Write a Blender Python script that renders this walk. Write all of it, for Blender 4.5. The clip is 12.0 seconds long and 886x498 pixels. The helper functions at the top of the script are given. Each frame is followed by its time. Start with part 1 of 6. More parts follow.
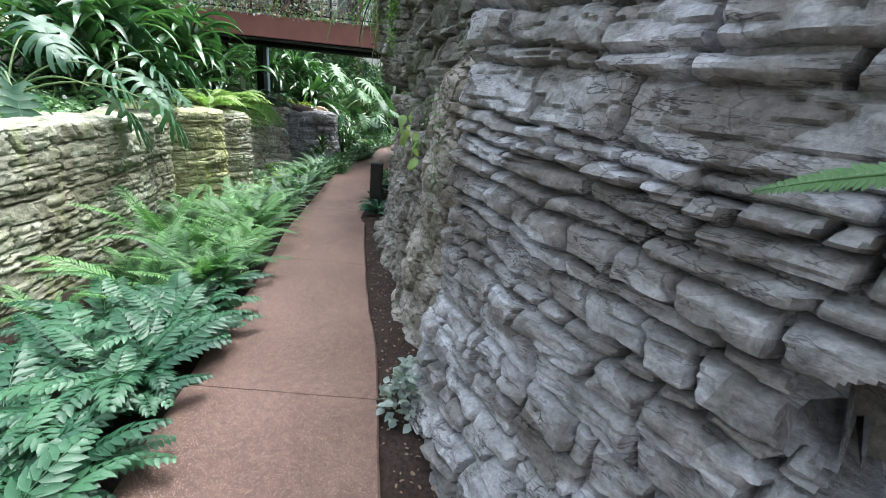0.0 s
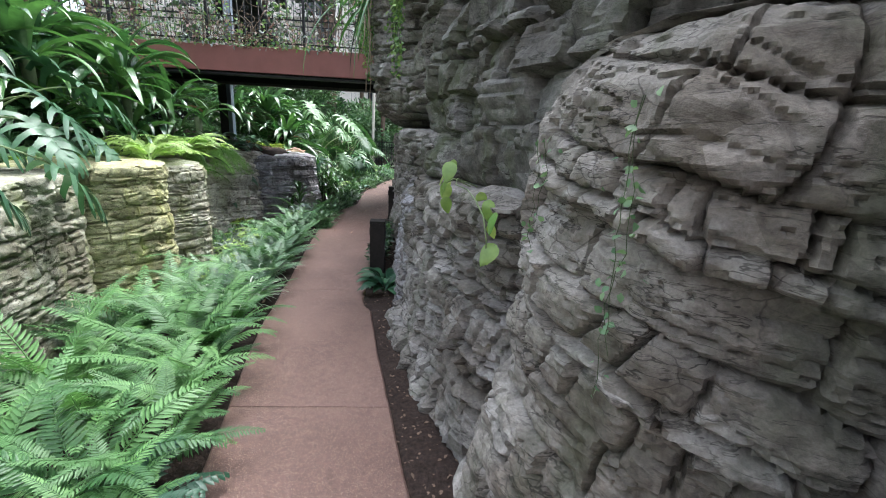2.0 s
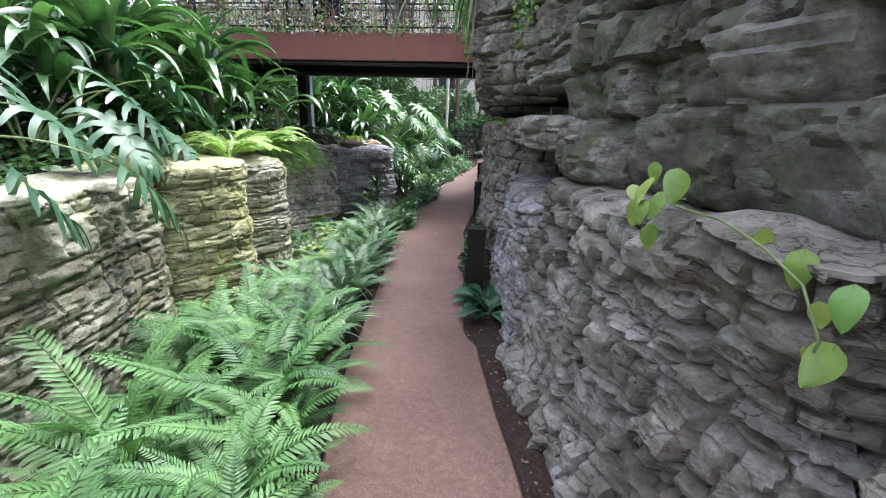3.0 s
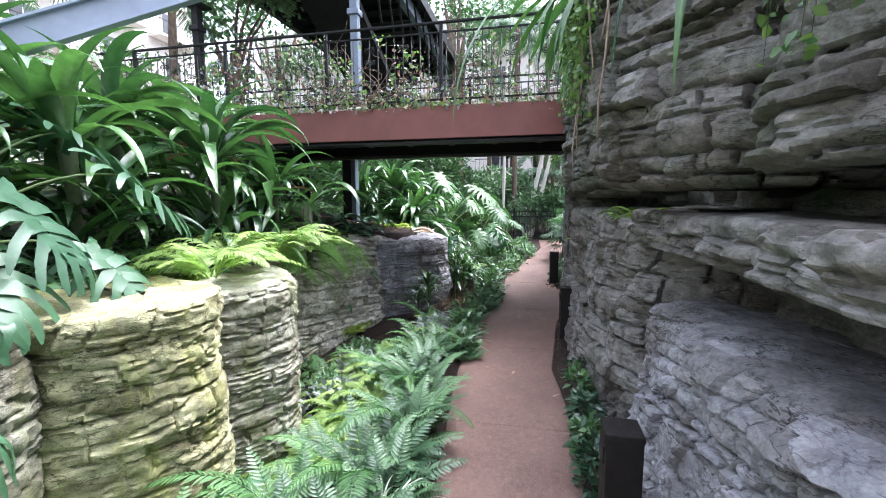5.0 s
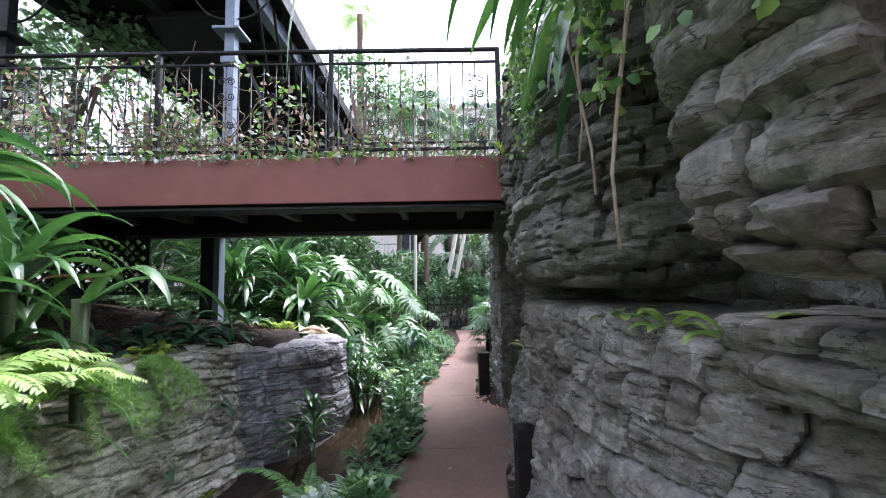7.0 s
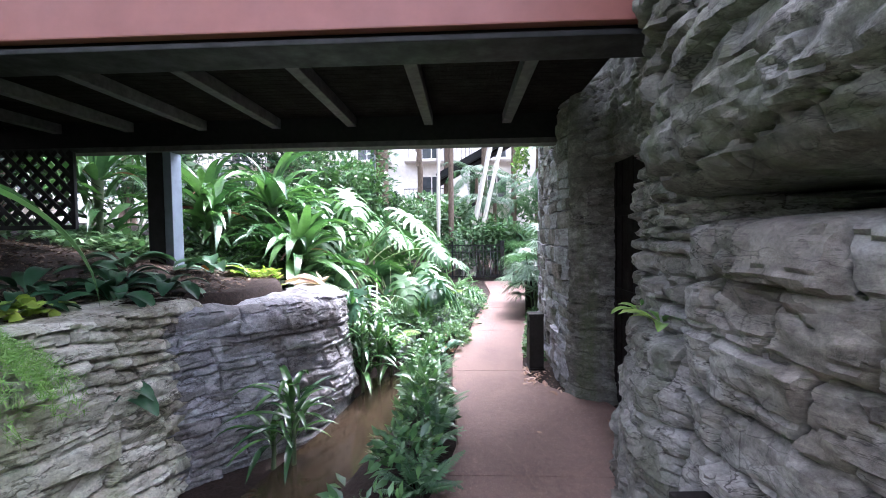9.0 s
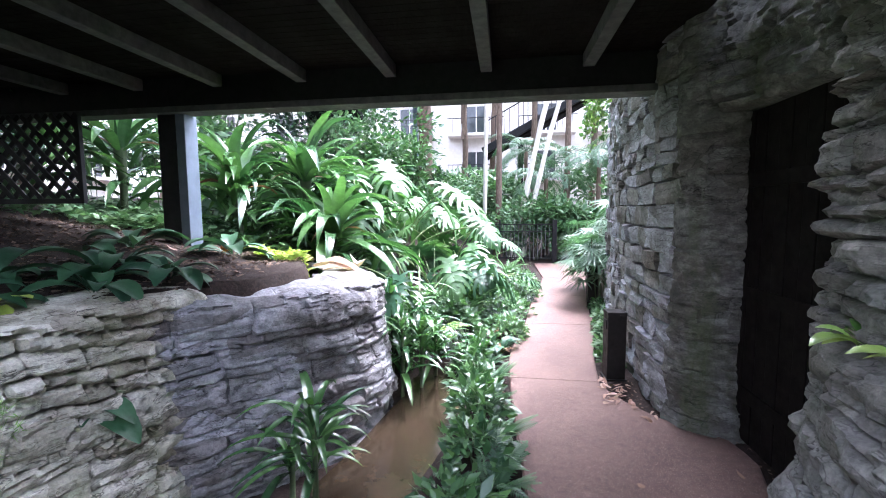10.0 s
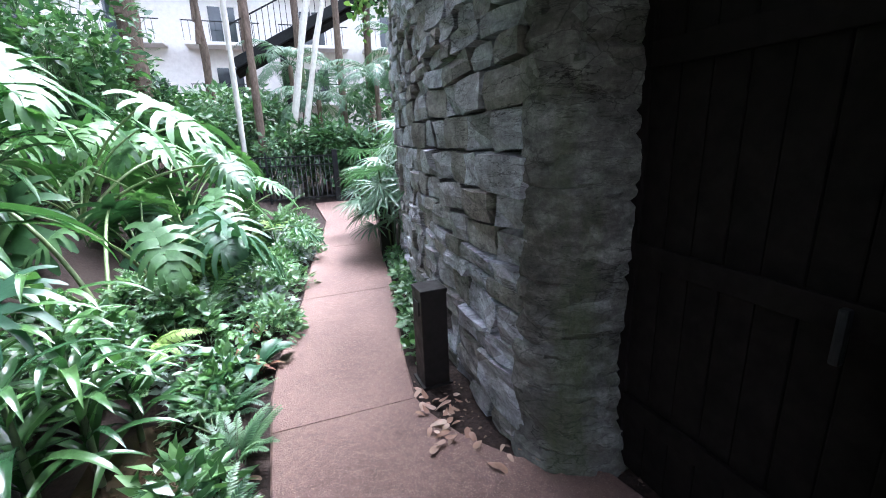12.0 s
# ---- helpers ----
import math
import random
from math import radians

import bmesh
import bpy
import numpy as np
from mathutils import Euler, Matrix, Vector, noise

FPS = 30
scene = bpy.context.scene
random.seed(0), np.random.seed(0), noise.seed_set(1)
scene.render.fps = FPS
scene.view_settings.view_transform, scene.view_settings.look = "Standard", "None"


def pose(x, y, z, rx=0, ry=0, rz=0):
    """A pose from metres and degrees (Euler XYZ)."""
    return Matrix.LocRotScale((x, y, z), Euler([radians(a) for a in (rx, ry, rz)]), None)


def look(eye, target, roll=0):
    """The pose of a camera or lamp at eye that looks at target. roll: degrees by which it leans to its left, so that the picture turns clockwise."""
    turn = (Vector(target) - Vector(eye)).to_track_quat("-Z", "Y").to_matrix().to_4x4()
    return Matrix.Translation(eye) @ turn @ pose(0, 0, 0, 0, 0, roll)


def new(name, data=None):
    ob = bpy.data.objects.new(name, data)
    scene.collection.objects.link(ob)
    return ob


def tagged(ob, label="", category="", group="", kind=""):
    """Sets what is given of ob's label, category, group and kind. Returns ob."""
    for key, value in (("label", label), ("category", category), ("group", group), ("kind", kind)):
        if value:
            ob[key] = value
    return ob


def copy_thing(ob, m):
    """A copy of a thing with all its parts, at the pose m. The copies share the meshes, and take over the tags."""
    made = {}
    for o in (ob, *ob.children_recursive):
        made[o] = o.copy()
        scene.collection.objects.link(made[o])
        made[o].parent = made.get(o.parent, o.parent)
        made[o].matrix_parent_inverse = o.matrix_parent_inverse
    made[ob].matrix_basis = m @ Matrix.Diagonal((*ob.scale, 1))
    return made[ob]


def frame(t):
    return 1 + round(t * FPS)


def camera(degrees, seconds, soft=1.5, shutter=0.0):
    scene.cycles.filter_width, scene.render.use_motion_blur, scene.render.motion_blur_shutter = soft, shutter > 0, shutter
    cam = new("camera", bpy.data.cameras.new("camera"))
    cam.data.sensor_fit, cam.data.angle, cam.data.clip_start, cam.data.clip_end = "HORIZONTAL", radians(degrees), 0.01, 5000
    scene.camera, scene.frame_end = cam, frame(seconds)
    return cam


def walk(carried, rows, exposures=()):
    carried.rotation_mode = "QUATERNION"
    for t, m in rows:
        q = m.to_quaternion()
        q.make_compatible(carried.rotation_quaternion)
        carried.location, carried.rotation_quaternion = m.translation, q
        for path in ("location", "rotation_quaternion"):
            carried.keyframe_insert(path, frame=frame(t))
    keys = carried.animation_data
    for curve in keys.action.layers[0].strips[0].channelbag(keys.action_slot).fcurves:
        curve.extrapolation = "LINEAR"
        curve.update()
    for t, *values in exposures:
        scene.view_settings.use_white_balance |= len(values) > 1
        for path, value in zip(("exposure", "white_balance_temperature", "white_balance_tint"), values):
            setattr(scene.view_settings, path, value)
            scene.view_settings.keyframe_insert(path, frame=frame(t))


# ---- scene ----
cam = camera(93.5, 12.0, soft=1.0)
METRES, EYE, TILT, LEAN, TURN = 11.5, 1.52, -19.6, -5.6, 0.0
ROWS = [
    (0.0, 0.0, 0.0, 0.0, 0.0, 0.0, 0.0),
    (0.5, -0.0108, 0.0307, 0.0141, -3.31, 2.82, 2.03),
    (1.0, -0.0204, 0.0675, 0.0281, -3.59, 3.38, 2.66),
    (1.5, -0.0352, 0.1034, 0.0419, -3.27, 3.76, 3.33),
    (2.0, -0.046, 0.1418, 0.0526, -2.56, 4.07, 3.82),
    (2.5, -0.0586, 0.1777, 0.0677, 0.08, 3.66, 3.4),
    (3.0, -0.0816, 0.2116, 0.0804, 6.17, 3.02, 2.13),
    (5.0, -0.1192, 0.3616, 0.1509, 13.18, 13.37, 1.47),
    (5.5, -0.1267, 0.397, 0.1722, 11.63, 19.42, 2.31),
    (6.0, -0.131, 0.4338, 0.188, 9.65, 25.17, 3.15),
    (6.5, -0.1356, 0.4711, 0.2007, 6.46, 27.0, 4.43),
    (7.0, -0.1361, 0.5147, 0.2114, 1.94, 24.33, 6.38),
    (9.0, -0.1537, 0.6835, 0.2553, 4.57, 17.79, 5.07),
    (9.5, -0.1679, 0.7189, 0.2677, 8.56, 15.78, 3.23),
    (10.0, -0.1705, 0.7562, 0.282, 9.86, 15.13, 2.76),
    (10.5, -0.1735, 0.7915, 0.2946, 9.3, 13.42, 3.23),
    (11.0, -0.1711, 0.8318, 0.3083, 6.33, 10.67, 5.07),
    (11.5, -0.1581, 0.8718, 0.319, -2.82, 6.76, 9.03),
    (12.0, -0.1432, 0.9065, 0.3266, -17.1, 1.87, 13.8),
]
EXPOSURES = [(0.0, 2.18, 5950, 2), (3.0, 2.34, 5950, 13), (5.0, 2.6, 5800, 15), (7.0, 2.58, 5800, 18), (9.0, 3.45, 5650, 21), (9.6, 3.55, 5600, 22), (10.5, 3.45, 5500, 20), (12.0, 3.1, 5450, 15)]
STEPS = [(t, pose(0, 0, EYE, TILT, LEAN, TURN) @ pose(METRES * x, METRES * y, METRES * z, 90 + pitch, roll, yaw)) for t, x, y, z, yaw, pitch, roll in ROWS]
STEPS += [(3.2, look((-1.038, 2.76, 1.465), (-1.267, 4.658, 0.874), 1.55)), (4.8, look((-1.373, 4.301, 1.577), (-1.806, 6.228, 1.26), 0.12)),
          (7.2, look((-1.527, 6.598, 1.621), (-1.486, 8.593, 1.753), -0.55)), (8.8, look((-1.72, 8.194, 1.506), (-1.751, 10.193, 1.467), -0.64))]
walk(cam, sorted(STEPS, key=lambda step: step[0]), EXPOSURES)

# ---- light: bright hazy sky over the glazed court ----
SUN_ELEVATION, SUN_TURN = 66, 36
world = bpy.data.worlds.new("sky")
scene.world = world
world.use_nodes = True
wn, wl = world.node_tree.nodes, world.node_tree.links
sky = wn.new("ShaderNodeTexSky")
sky.sky_type, sky.sun_disc = "NISHITA", False
sky.sun_elevation, sky.sun_rotation = radians(SUN_ELEVATION), radians(SUN_TURN)
sky.air_density, sky.dust_density, sky.ozone_density = 1.0, 5.0, 1.0
haze = wn.new("ShaderNodeHueSaturation")
haze.inputs["Saturation"].default_value = 0.35
wl.new(sky.outputs[0], haze.inputs["Color"])
wl.new(haze.outputs[0], wn["Background"].inputs["Color"])
wn["Background"].inputs["Strength"].default_value = 0.15
sun = new("sun", bpy.data.lights.new("sun", "SUN"))
sun.data.energy, sun.data.angle, sun.data.color = 1.0, radians(40), (1.0, 0.96, 0.9)
st, sr = radians(90 - SUN_ELEVATION), radians(SUN_TURN)
sun.matrix_world = look((0, 0, 0), (-math.sin(st) * math.sin(sr), -math.sin(st) * math.cos(sr), -math.cos(st)))


# ---- materials ----
def material(name, rough=0.6, metal=0.0, spec=0.5):
    m = bpy.data.materials.new(name)
    m.use_nodes = True
    b = m.node_tree.nodes["Principled BSDF"]
    b.inputs["Roughness"].default_value, b.inputs["Metallic"].default_value = rough, metal
    b.inputs["Specular IOR Level"].default_value = spec
    return m, m.node_tree.nodes, m.node_tree.links, b


def node(nodes, kind, **values):
    n = nodes.new(kind)
    for key, value in values.items():
        n.inputs[key.replace("_", " ")].default_value = value
    return n


def ramp(nodes, links, source, stops):
    r = nodes.new("ShaderNodeValToRGB")
    e = r.color_ramp.elements
    while len(e) < len(stops):
        e.new(0.5)
    for k, (at, c) in zip(e, stops):
        k.position, k.color = at, (*c, 1)
    links.new(source, r.inputs[0])
    return r.outputs[0]


def blend(nodes, links, kind, factor, a, b):
    m = nodes.new("ShaderNodeMix")
    m.data_type, m.blend_type = "RGBA", kind
    for socket, value in ((m.inputs[0], factor), (m.inputs[6], a), (m.inputs[7], b)):
        if isinstance(value, bpy.types.NodeSocket):
            links.new(value, socket)
        else:
            socket.default_value = (*value, 1) if isinstance(value, tuple) else value
    return m.outputs[2]


def coords(nodes, links, scale=(1, 1, 1), turn=(0, 0, 0)):
    g = nodes.new("ShaderNodeNewGeometry")
    mp = nodes.new("ShaderNodeMapping")
    mp.inputs["Scale"].default_value, mp.inputs["Rotation"].default_value = scale, turn
    links.new(g.outputs["Position"], mp.inputs["Vector"])
    return mp.outputs[0]


def noise_of(nodes, links, scale, detail=5, rough=0.6, stretch=(1, 1, 1)):
    n = node(nodes, "ShaderNodeTexNoise", Scale=scale, Detail=detail, Roughness=rough)
    links.new(coords(nodes, links, stretch), n.inputs["Vector"])
    return n.outputs[0]


def bump(nodes, links, bsdf, height, strength, distance):
    b = node(nodes, "ShaderNodeBump", Strength=strength, Distance=distance)
    links.new(height, b.inputs["Height"])
    links.new(b.outputs[0], bsdf.inputs["Normal"])


def rock_material(name, dark, mid, light, stain, stain_amount, rough=0.75):
    m, n, l, b = material(name, rough, 0, 0.35)
    big = noise_of(n, l, 1.1, 4, 0.55)
    grain = noise_of(n, l, 9, 8, 0.72, (1, 1, 1.8))
    fine = noise_of(n, l, 60, 6, 0.7)
    streak = noise_of(n, l, 2.6, 5, 0.65, (1.6, 1.6, 0.35))
    c = ramp(n, l, grain, [(0.30, dark), (0.5, mid), (0.72, light)])
    c = blend(n, l, "MIX", ramp(n, l, big, [(0.38, (0, 0, 0)), (0.68, (0.6, 0.6, 0.6))]), c, mid)
    # every block weathers to its own tone, some warm and some blue
    block = node(n, "ShaderNodeTexVoronoi", Scale=3.4, Randomness=0.9)
    l.new(coords(n, l, (1, 1, 2.3)), block.inputs["Vector"])
    c = blend(n, l, "MULTIPLY", 0.9, c, ramp(n, l, block.outputs["Color"], [(0.1, (0.58, 0.55, 0.52)), (0.5, (0.97, 0.97, 0.97)), (0.9, (1.28, 1.3, 1.36))]))
    blotch = noise_of(n, l, 1.7, 6, 0.62, (1, 1, 0.8))
    c = blend(n, l, "MULTIPLY", ramp(n, l, blotch, [(0.52, (0, 0, 0)), (0.62, (0.8, 0.8, 0.8))]), c, (0.56, 0.51, 0.46))
    # hairline cracks filled with dirt
    wander = blend(n, l, "ADD", 0.16, coords(n, l, (1, 1, 1.9)), noise_of(n, l, 5, 4))
    hair = node(n, "ShaderNodeTexVoronoi", Scale=5.5)
    hair.feature = "DISTANCE_TO_EDGE"
    l.new(wander, hair.inputs["Vector"])
    gate = ramp(n, l, noise_of(n, l, 2.2, 3), [(0.48, (0, 0, 0)), (0.58, (0.6, 0.6, 0.6))])
    line = ramp(n, l, hair.outputs["Distance"], [(0.006, (1, 1, 1)), (0.024, (0, 0, 0))])
    c = blend(n, l, "MULTIPLY", blend(n, l, "MULTIPLY", 1.0, gate, line), c, (0.22, 0.2, 0.19))
    # bedding planes: long thin dark partings that run with the layers
    for density, gap, keep in ((7, 0.0075, 0.85), (17, 0.009, 0.6)):
        bed = noise_of(n, l, 1.0, 5, 0.62, (1.7, 1.7, density))
        off = n.new("ShaderNodeMath")
        off.operation = "SUBTRACT"
        l.new(bed, off.inputs[0])
        off.inputs[1].default_value = 0.5
        size = n.new("ShaderNodeMath")
        size.operation = "ABSOLUTE"
        l.new(off.outputs[0], size.inputs[0])
        parting = ramp(n, l, size.outputs[0], [(gap * 0.35, (keep,) * 3), (gap, (0, 0, 0))])
        parting = blend(n, l, "MULTIPLY", 1.0, parting, ramp(n, l, noise_of(n, l, 0.31 * density, 3), [(0.44, (0, 0, 0)), (0.56, (1, 1, 1))]))
        c = blend(n, l, "MULTIPLY", parting, c, (0.24, 0.22, 0.21))
        fine = blend(n, l, "SUBTRACT", 0.5, fine, parting)
    c = blend(n, l, "MIX", ramp(n, l, streak, [(0.5, (0, 0, 0)), (0.72, (stain_amount,) * 3)]), c, stain)
    c = blend(n, l, "MULTIPLY", 0.55, c, ramp(n, l, fine, [(0.34, (0.62, 0.62, 0.62)), (0.6, (1.3, 1.3, 1.3))]))
    l.new(c, b.inputs["Base Color"])
    bump(n, l, b, blend(n, l, "ADD", 0.5, grain, fine), 0.6, 0.03)
    return m


def leaf_material(name, dark, light, rough=0.38, through_light=0.25, spec=0.5, island=False):
    dark, light = [(1.04 * r, 0.97 * g, 1.22 * b + 0.005) for r, g, b in (dark, light)]
    m, n, l, b = material(name, rough, 0, spec)
    if island:
        pick = n.new("ShaderNodeNewGeometry").outputs["Random Per Island"]
    else:
        pick = n.new("ShaderNodeObjectInfo").outputs["Random"]
    patch = noise_of(n, l, 14, 3, 0.6)
    c = ramp(n, l, pick, [(0.0, dark), (1.0, light)])
    c = blend(n, l, "MULTIPLY", 0.7, c, ramp(n, l, patch, [(0.3, (0.6, 0.65, 0.6)), (0.7, (1.25, 1.2, 1.2))]))
    l.new(c, b.inputs["Base Color"])
    bump(n, l, b, noise_of(n, l, 90, 2, 0.5), 0.2, 0.006)
    t = n.new("ShaderNodeBsdfTranslucent")
    l.new(blend(n, l, "MULTIPLY", 1.0, c, (1.15, 1.35, 0.75)), t.inputs["Color"])
    mix = n.new("ShaderNodeMixShader")
    mix.inputs[0].default_value = through_light
    l.new(b.outputs[0], mix.inputs[1]), l.new(t.outputs[0], mix.inputs[2])
    l.new(mix.outputs[0], n["Material Output"].inputs["Surface"])
    return m


def plain_material(name, a, b2, scale, rough, metal=0.0, spec=0.5, bumpy=0.15, stretch=(1, 1, 1)):
    m, n, l, b = material(name, rough, metal, spec)
    grain = noise_of(n, l, scale, 6, 0.65, stretch)
    l.new(ramp(n, l, grain, [(0.3, a), (0.7, b2)]), b.inputs["Base Color"])
    l.new(ramp(n, l, noise_of(n, l, scale * 0.4, 4), [(0.3, (rough * 0.8,) * 3), (0.7, (min(1, rough * 1.25),) * 3)]), b.inputs["Roughness"])
    bump(n, l, b, grain, bumpy, 0.01)
    return m


ROCK = rock_material("grey_rock", (0.085, 0.085, 0.09), (0.30, 0.30, 0.318), (0.54, 0.545, 0.585), (0.085, 0.085, 0.07), 0.7)
ROCK_WARM = rock_material("brown_grey_rock", (0.065, 0.06, 0.054), (0.20, 0.188, 0.172), (0.37, 0.35, 0.325), (0.07, 0.078, 0.05), 0.75)
ROCK_ALGAE = rock_material("algae_rock", (0.12, 0.12, 0.085), (0.32, 0.315, 0.24), (0.52, 0.505, 0.42), (0.23, 0.26, 0.10), 0.85)
ROCK_LIME = rock_material("lime_rock", (0.14, 0.14, 0.085), (0.37, 0.36, 0.20), (0.54, 0.52, 0.33), (0.32, 0.34, 0.08), 0.9)
ROCK_BLUE = rock_material("slate_rock", (0.09, 0.092, 0.10), (0.30, 0.295, 0.308), (0.50, 0.485, 0.50), (0.13, 0.13, 0.13), 0.5, 0.85)
ROCK_TAN = rock_material("tan_grey_rock", (0.085, 0.077, 0.068), (0.25, 0.23, 0.205), (0.46, 0.43, 0.39), (0.09, 0.095, 0.06), 0.7)
# brown-grey rock with green streaks, darkened to put shade into the colour
ROCK_SHADED = rock_material("shaded_mossy_rock", (0.035, 0.034, 0.03), (0.115, 0.11, 0.098), (0.27, 0.26, 0.235), (0.06, 0.075, 0.03), 0.8)
# buff stone, lightened to put the light on one wall into its colour
ROCK_BUFF_LIT = rock_material("lit_buff_rock", (0.25, 0.24, 0.19), (0.56, 0.535, 0.45), (0.76, 0.73, 0.63), (0.34, 0.37, 0.19), 0.55)

PATHM, n, l, b = material("red_concrete", 0.62, 0, 0.4)
grit = node(n, "ShaderNodeTexVoronoi", Scale=120)
l.new(coords(n, l), grit.inputs["Vector"])
c = ramp(n, l, noise_of(n, l, 1.3, 5, 0.6), [(0.3, (0.125, 0.072, 0.058)), (0.7, (0.205, 0.125, 0.103))])
c = blend(n, l, "MULTIPLY", 0.8, c, ramp(n, l, noise_of(n, l, 260, 3, 0.7), [(0.3, (0.6, 0.6, 0.6)), (0.7, (1.25, 1.22, 1.2))]))
c = blend(n, l, "MIX", ramp(n, l, grit.outputs["Distance"], [(0.12, (1, 1, 1)), (0.3, (0, 0, 0))]), c, (0.5, 0.37, 0.3))
c = blend(n, l, "MULTIPLY", 0.9, c, ramp(n, l, noise_of(n, l, 22, 6, 0.75), [(0.35, (0.72, 0.72, 0.72)), (0.65, (1.15, 1.15, 1.15))]))
l.new(c, b.inputs["Base Color"])
bump(n, l, b, noise_of(n, l, 110, 4, 0.7), 0.8, 0.01)

SOIL = plain_material("dark_soil", (0.012, 0.008, 0.007), (0.045, 0.03, 0.024), 45, 0.95, 0, 0.2, 1.0)
REDPAINT = plain_material("red_brown_paint", (0.165, 0.057, 0.047), (0.215, 0.078, 0.065), 3, 0.5, 0, 0.4, 0.05)
BLACKSTEEL = plain_material("black_painted_steel", (0.005, 0.005, 0.006), (0.012, 0.012, 0.013), 20, 0.6, 0, 0.3, 0.1)
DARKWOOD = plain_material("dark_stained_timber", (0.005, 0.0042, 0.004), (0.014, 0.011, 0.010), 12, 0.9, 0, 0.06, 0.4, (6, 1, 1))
JOIST = plain_material("weathered_grey_joist", (0.06, 0.06, 0.06), (0.12, 0.117, 0.113), 14, 0.8, 0, 0.3, 0.3)
BLUESTEEL = plain_material("blue_grey_steel", (0.11, 0.14, 0.18), (0.165, 0.20, 0.25), 8, 0.45, 0.2, 0.5, 0.08)
PALESTEEL = plain_material("pale_blue_paint", (0.23, 0.27, 0.345), (0.29, 0.335, 0.42), 6, 0.45, 0, 0.5, 0.05)
BOLLARD = plain_material("dark_bronze_metal", (0.006, 0.005, 0.0045), (0.014, 0.011, 0.010), 30, 0.6, 0, 0.3, 0.08)
STUCCO = plain_material("cream_stucco", (0.62, 0.58, 0.53), (0.75, 0.71, 0.66), 4, 0.9, 0, 0.2, 0.15)
GLASSDARK = plain_material("dark_window_glass", (0.03, 0.035, 0.04), (0.06, 0.065, 0.07), 2, 0.08, 0, 0.6, 0.0)
BARK = plain_material("brown_bark", (0.08, 0.056, 0.042), (0.21, 0.155, 0.12), 24, 0.9, 0, 0.2, 0.8, (1, 1, 0.3))
PALEBARK = plain_material("pale_bark", (0.50, 0.46, 0.40), (0.72, 0.68, 0.60), 18, 0.85, 0, 0.2, 0.5, (1, 1, 0.4))
ROOTM = plain_material("dry_root", (0.20, 0.15, 0.11), (0.38, 0.30, 0.24), 30, 0.9, 0, 0.2, 0.5)
TWIG = plain_material("brown_twig", (0.10, 0.07, 0.05), (0.22, 0.16, 0.12), 30, 0.9, 0, 0.2, 0.3)
PETIOLE = plain_material("green_stalk", (0.10, 0.15, 0.06), (0.20, 0.26, 0.11), 20, 0.45, 0, 0.4, 0.1)
STEM = plain_material("dark_green_stem", (0.03, 0.05, 0.02), (0.07, 0.10, 0.04), 20, 0.6, 0, 0.3, 0.1)

FERN = leaf_material("fern_green", (0.04, 0.12, 0.026), (0.145, 0.31, 0.078), 0.45, 0.25)
FERN_LIME = leaf_material("lime_fern", (0.20, 0.34, 0.06), (0.33, 0.48, 0.12), 0.5, 0.35)
FERN_DEEP = leaf_material("deep_fern", (0.03, 0.085, 0.028), (0.12, 0.24, 0.085), 0.38, 0.22, 0.55)
HOLLY = leaf_material("blue_green_gloss", (0.018, 0.07, 0.026), (0.06, 0.16, 0.06), 0.38, 0.18, 0.4)
STRAP = leaf_material("strap_leaf_green", (0.024, 0.075, 0.02), (0.095, 0.21, 0.05), 0.25, 0.24, 0.8)
SPLIT = leaf_material("split_leaf_green", (0.022, 0.075, 0.028), (0.055, 0.14, 0.05), 0.42, 0.15, 0.45)
BIGLEAF = leaf_material("broad_leaf_green", (0.045, 0.12, 0.035), (0.12, 0.25, 0.07), 0.4, 0.25, 0.5)
SHRUB = leaf_material("shrub_green", (0.03, 0.09, 0.028), (0.12, 0.25, 0.065), 0.32, 0.22, 0.6, True)
DARKLEAF = leaf_material("deep_green", (0.018, 0.05, 0.02), (0.05, 0.12, 0.045), 0.35, 0.18, 0.55, True)
LIMELEAF = leaf_material("yellow_green", (0.24, 0.36, 0.04), (0.42, 0.55, 0.09), 0.4, 0.3, 0.5, True)
COVER = leaf_material("cover_green", (0.07, 0.17, 0.06), (0.20, 0.33, 0.14), 0.45, 0.25, 0.5, True)
PALEGRASS = leaf_material("variegated_grass", (0.20, 0.30, 0.16), (0.48, 0.55, 0.38), 0.45, 0.25, 0.5, True)
FEATHER = leaf_material("feathery_green", (0.18, 0.36, 0.08), (0.33, 0.54, 0.14), 0.55, 0.3, 0.4, True)
MOSS = leaf_material("moss_green", (0.16, 0.30, 0.03), (0.30, 0.46, 0.07), 0.7, 0.3, 0.2, True)
IVY = leaf_material("ivy_green", (0.05, 0.14, 0.03), (0.22, 0.36, 0.07), 0.4, 0.25, 0.5, True)
POTHOS = leaf_material("pothos_yellow_green", (0.10, 0.25, 0.04), (0.32, 0.44, 0.09), 0.28, 0.25, 0.6)
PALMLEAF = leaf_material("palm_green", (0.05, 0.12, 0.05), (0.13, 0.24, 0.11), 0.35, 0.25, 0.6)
# lighter copy of the palm green, with sunlight put into the colour
PALMLEAF_LIT = leaf_material("lit_palm_green", (0.16, 0.30, 0.06), (0.34, 0.48, 0.12), 0.4, 0.35, 0.5)
RUSSET = leaf_material("russet_leaf", (0.16, 0.07, 0.035), (0.34, 0.19, 0.09), 0.6, 0.2, 0.3)
DRYLEAF = leaf_material("fallen_leaf", (0.26, 0.16, 0.09), (0.52, 0.40, 0.26), 0.7, 0.15, 0.3)
GREYLEAF = leaf_material("silver_green", (0.14, 0.20, 0.14), (0.30, 0.36, 0.28), 0.45, 0.2, 0.5, True)


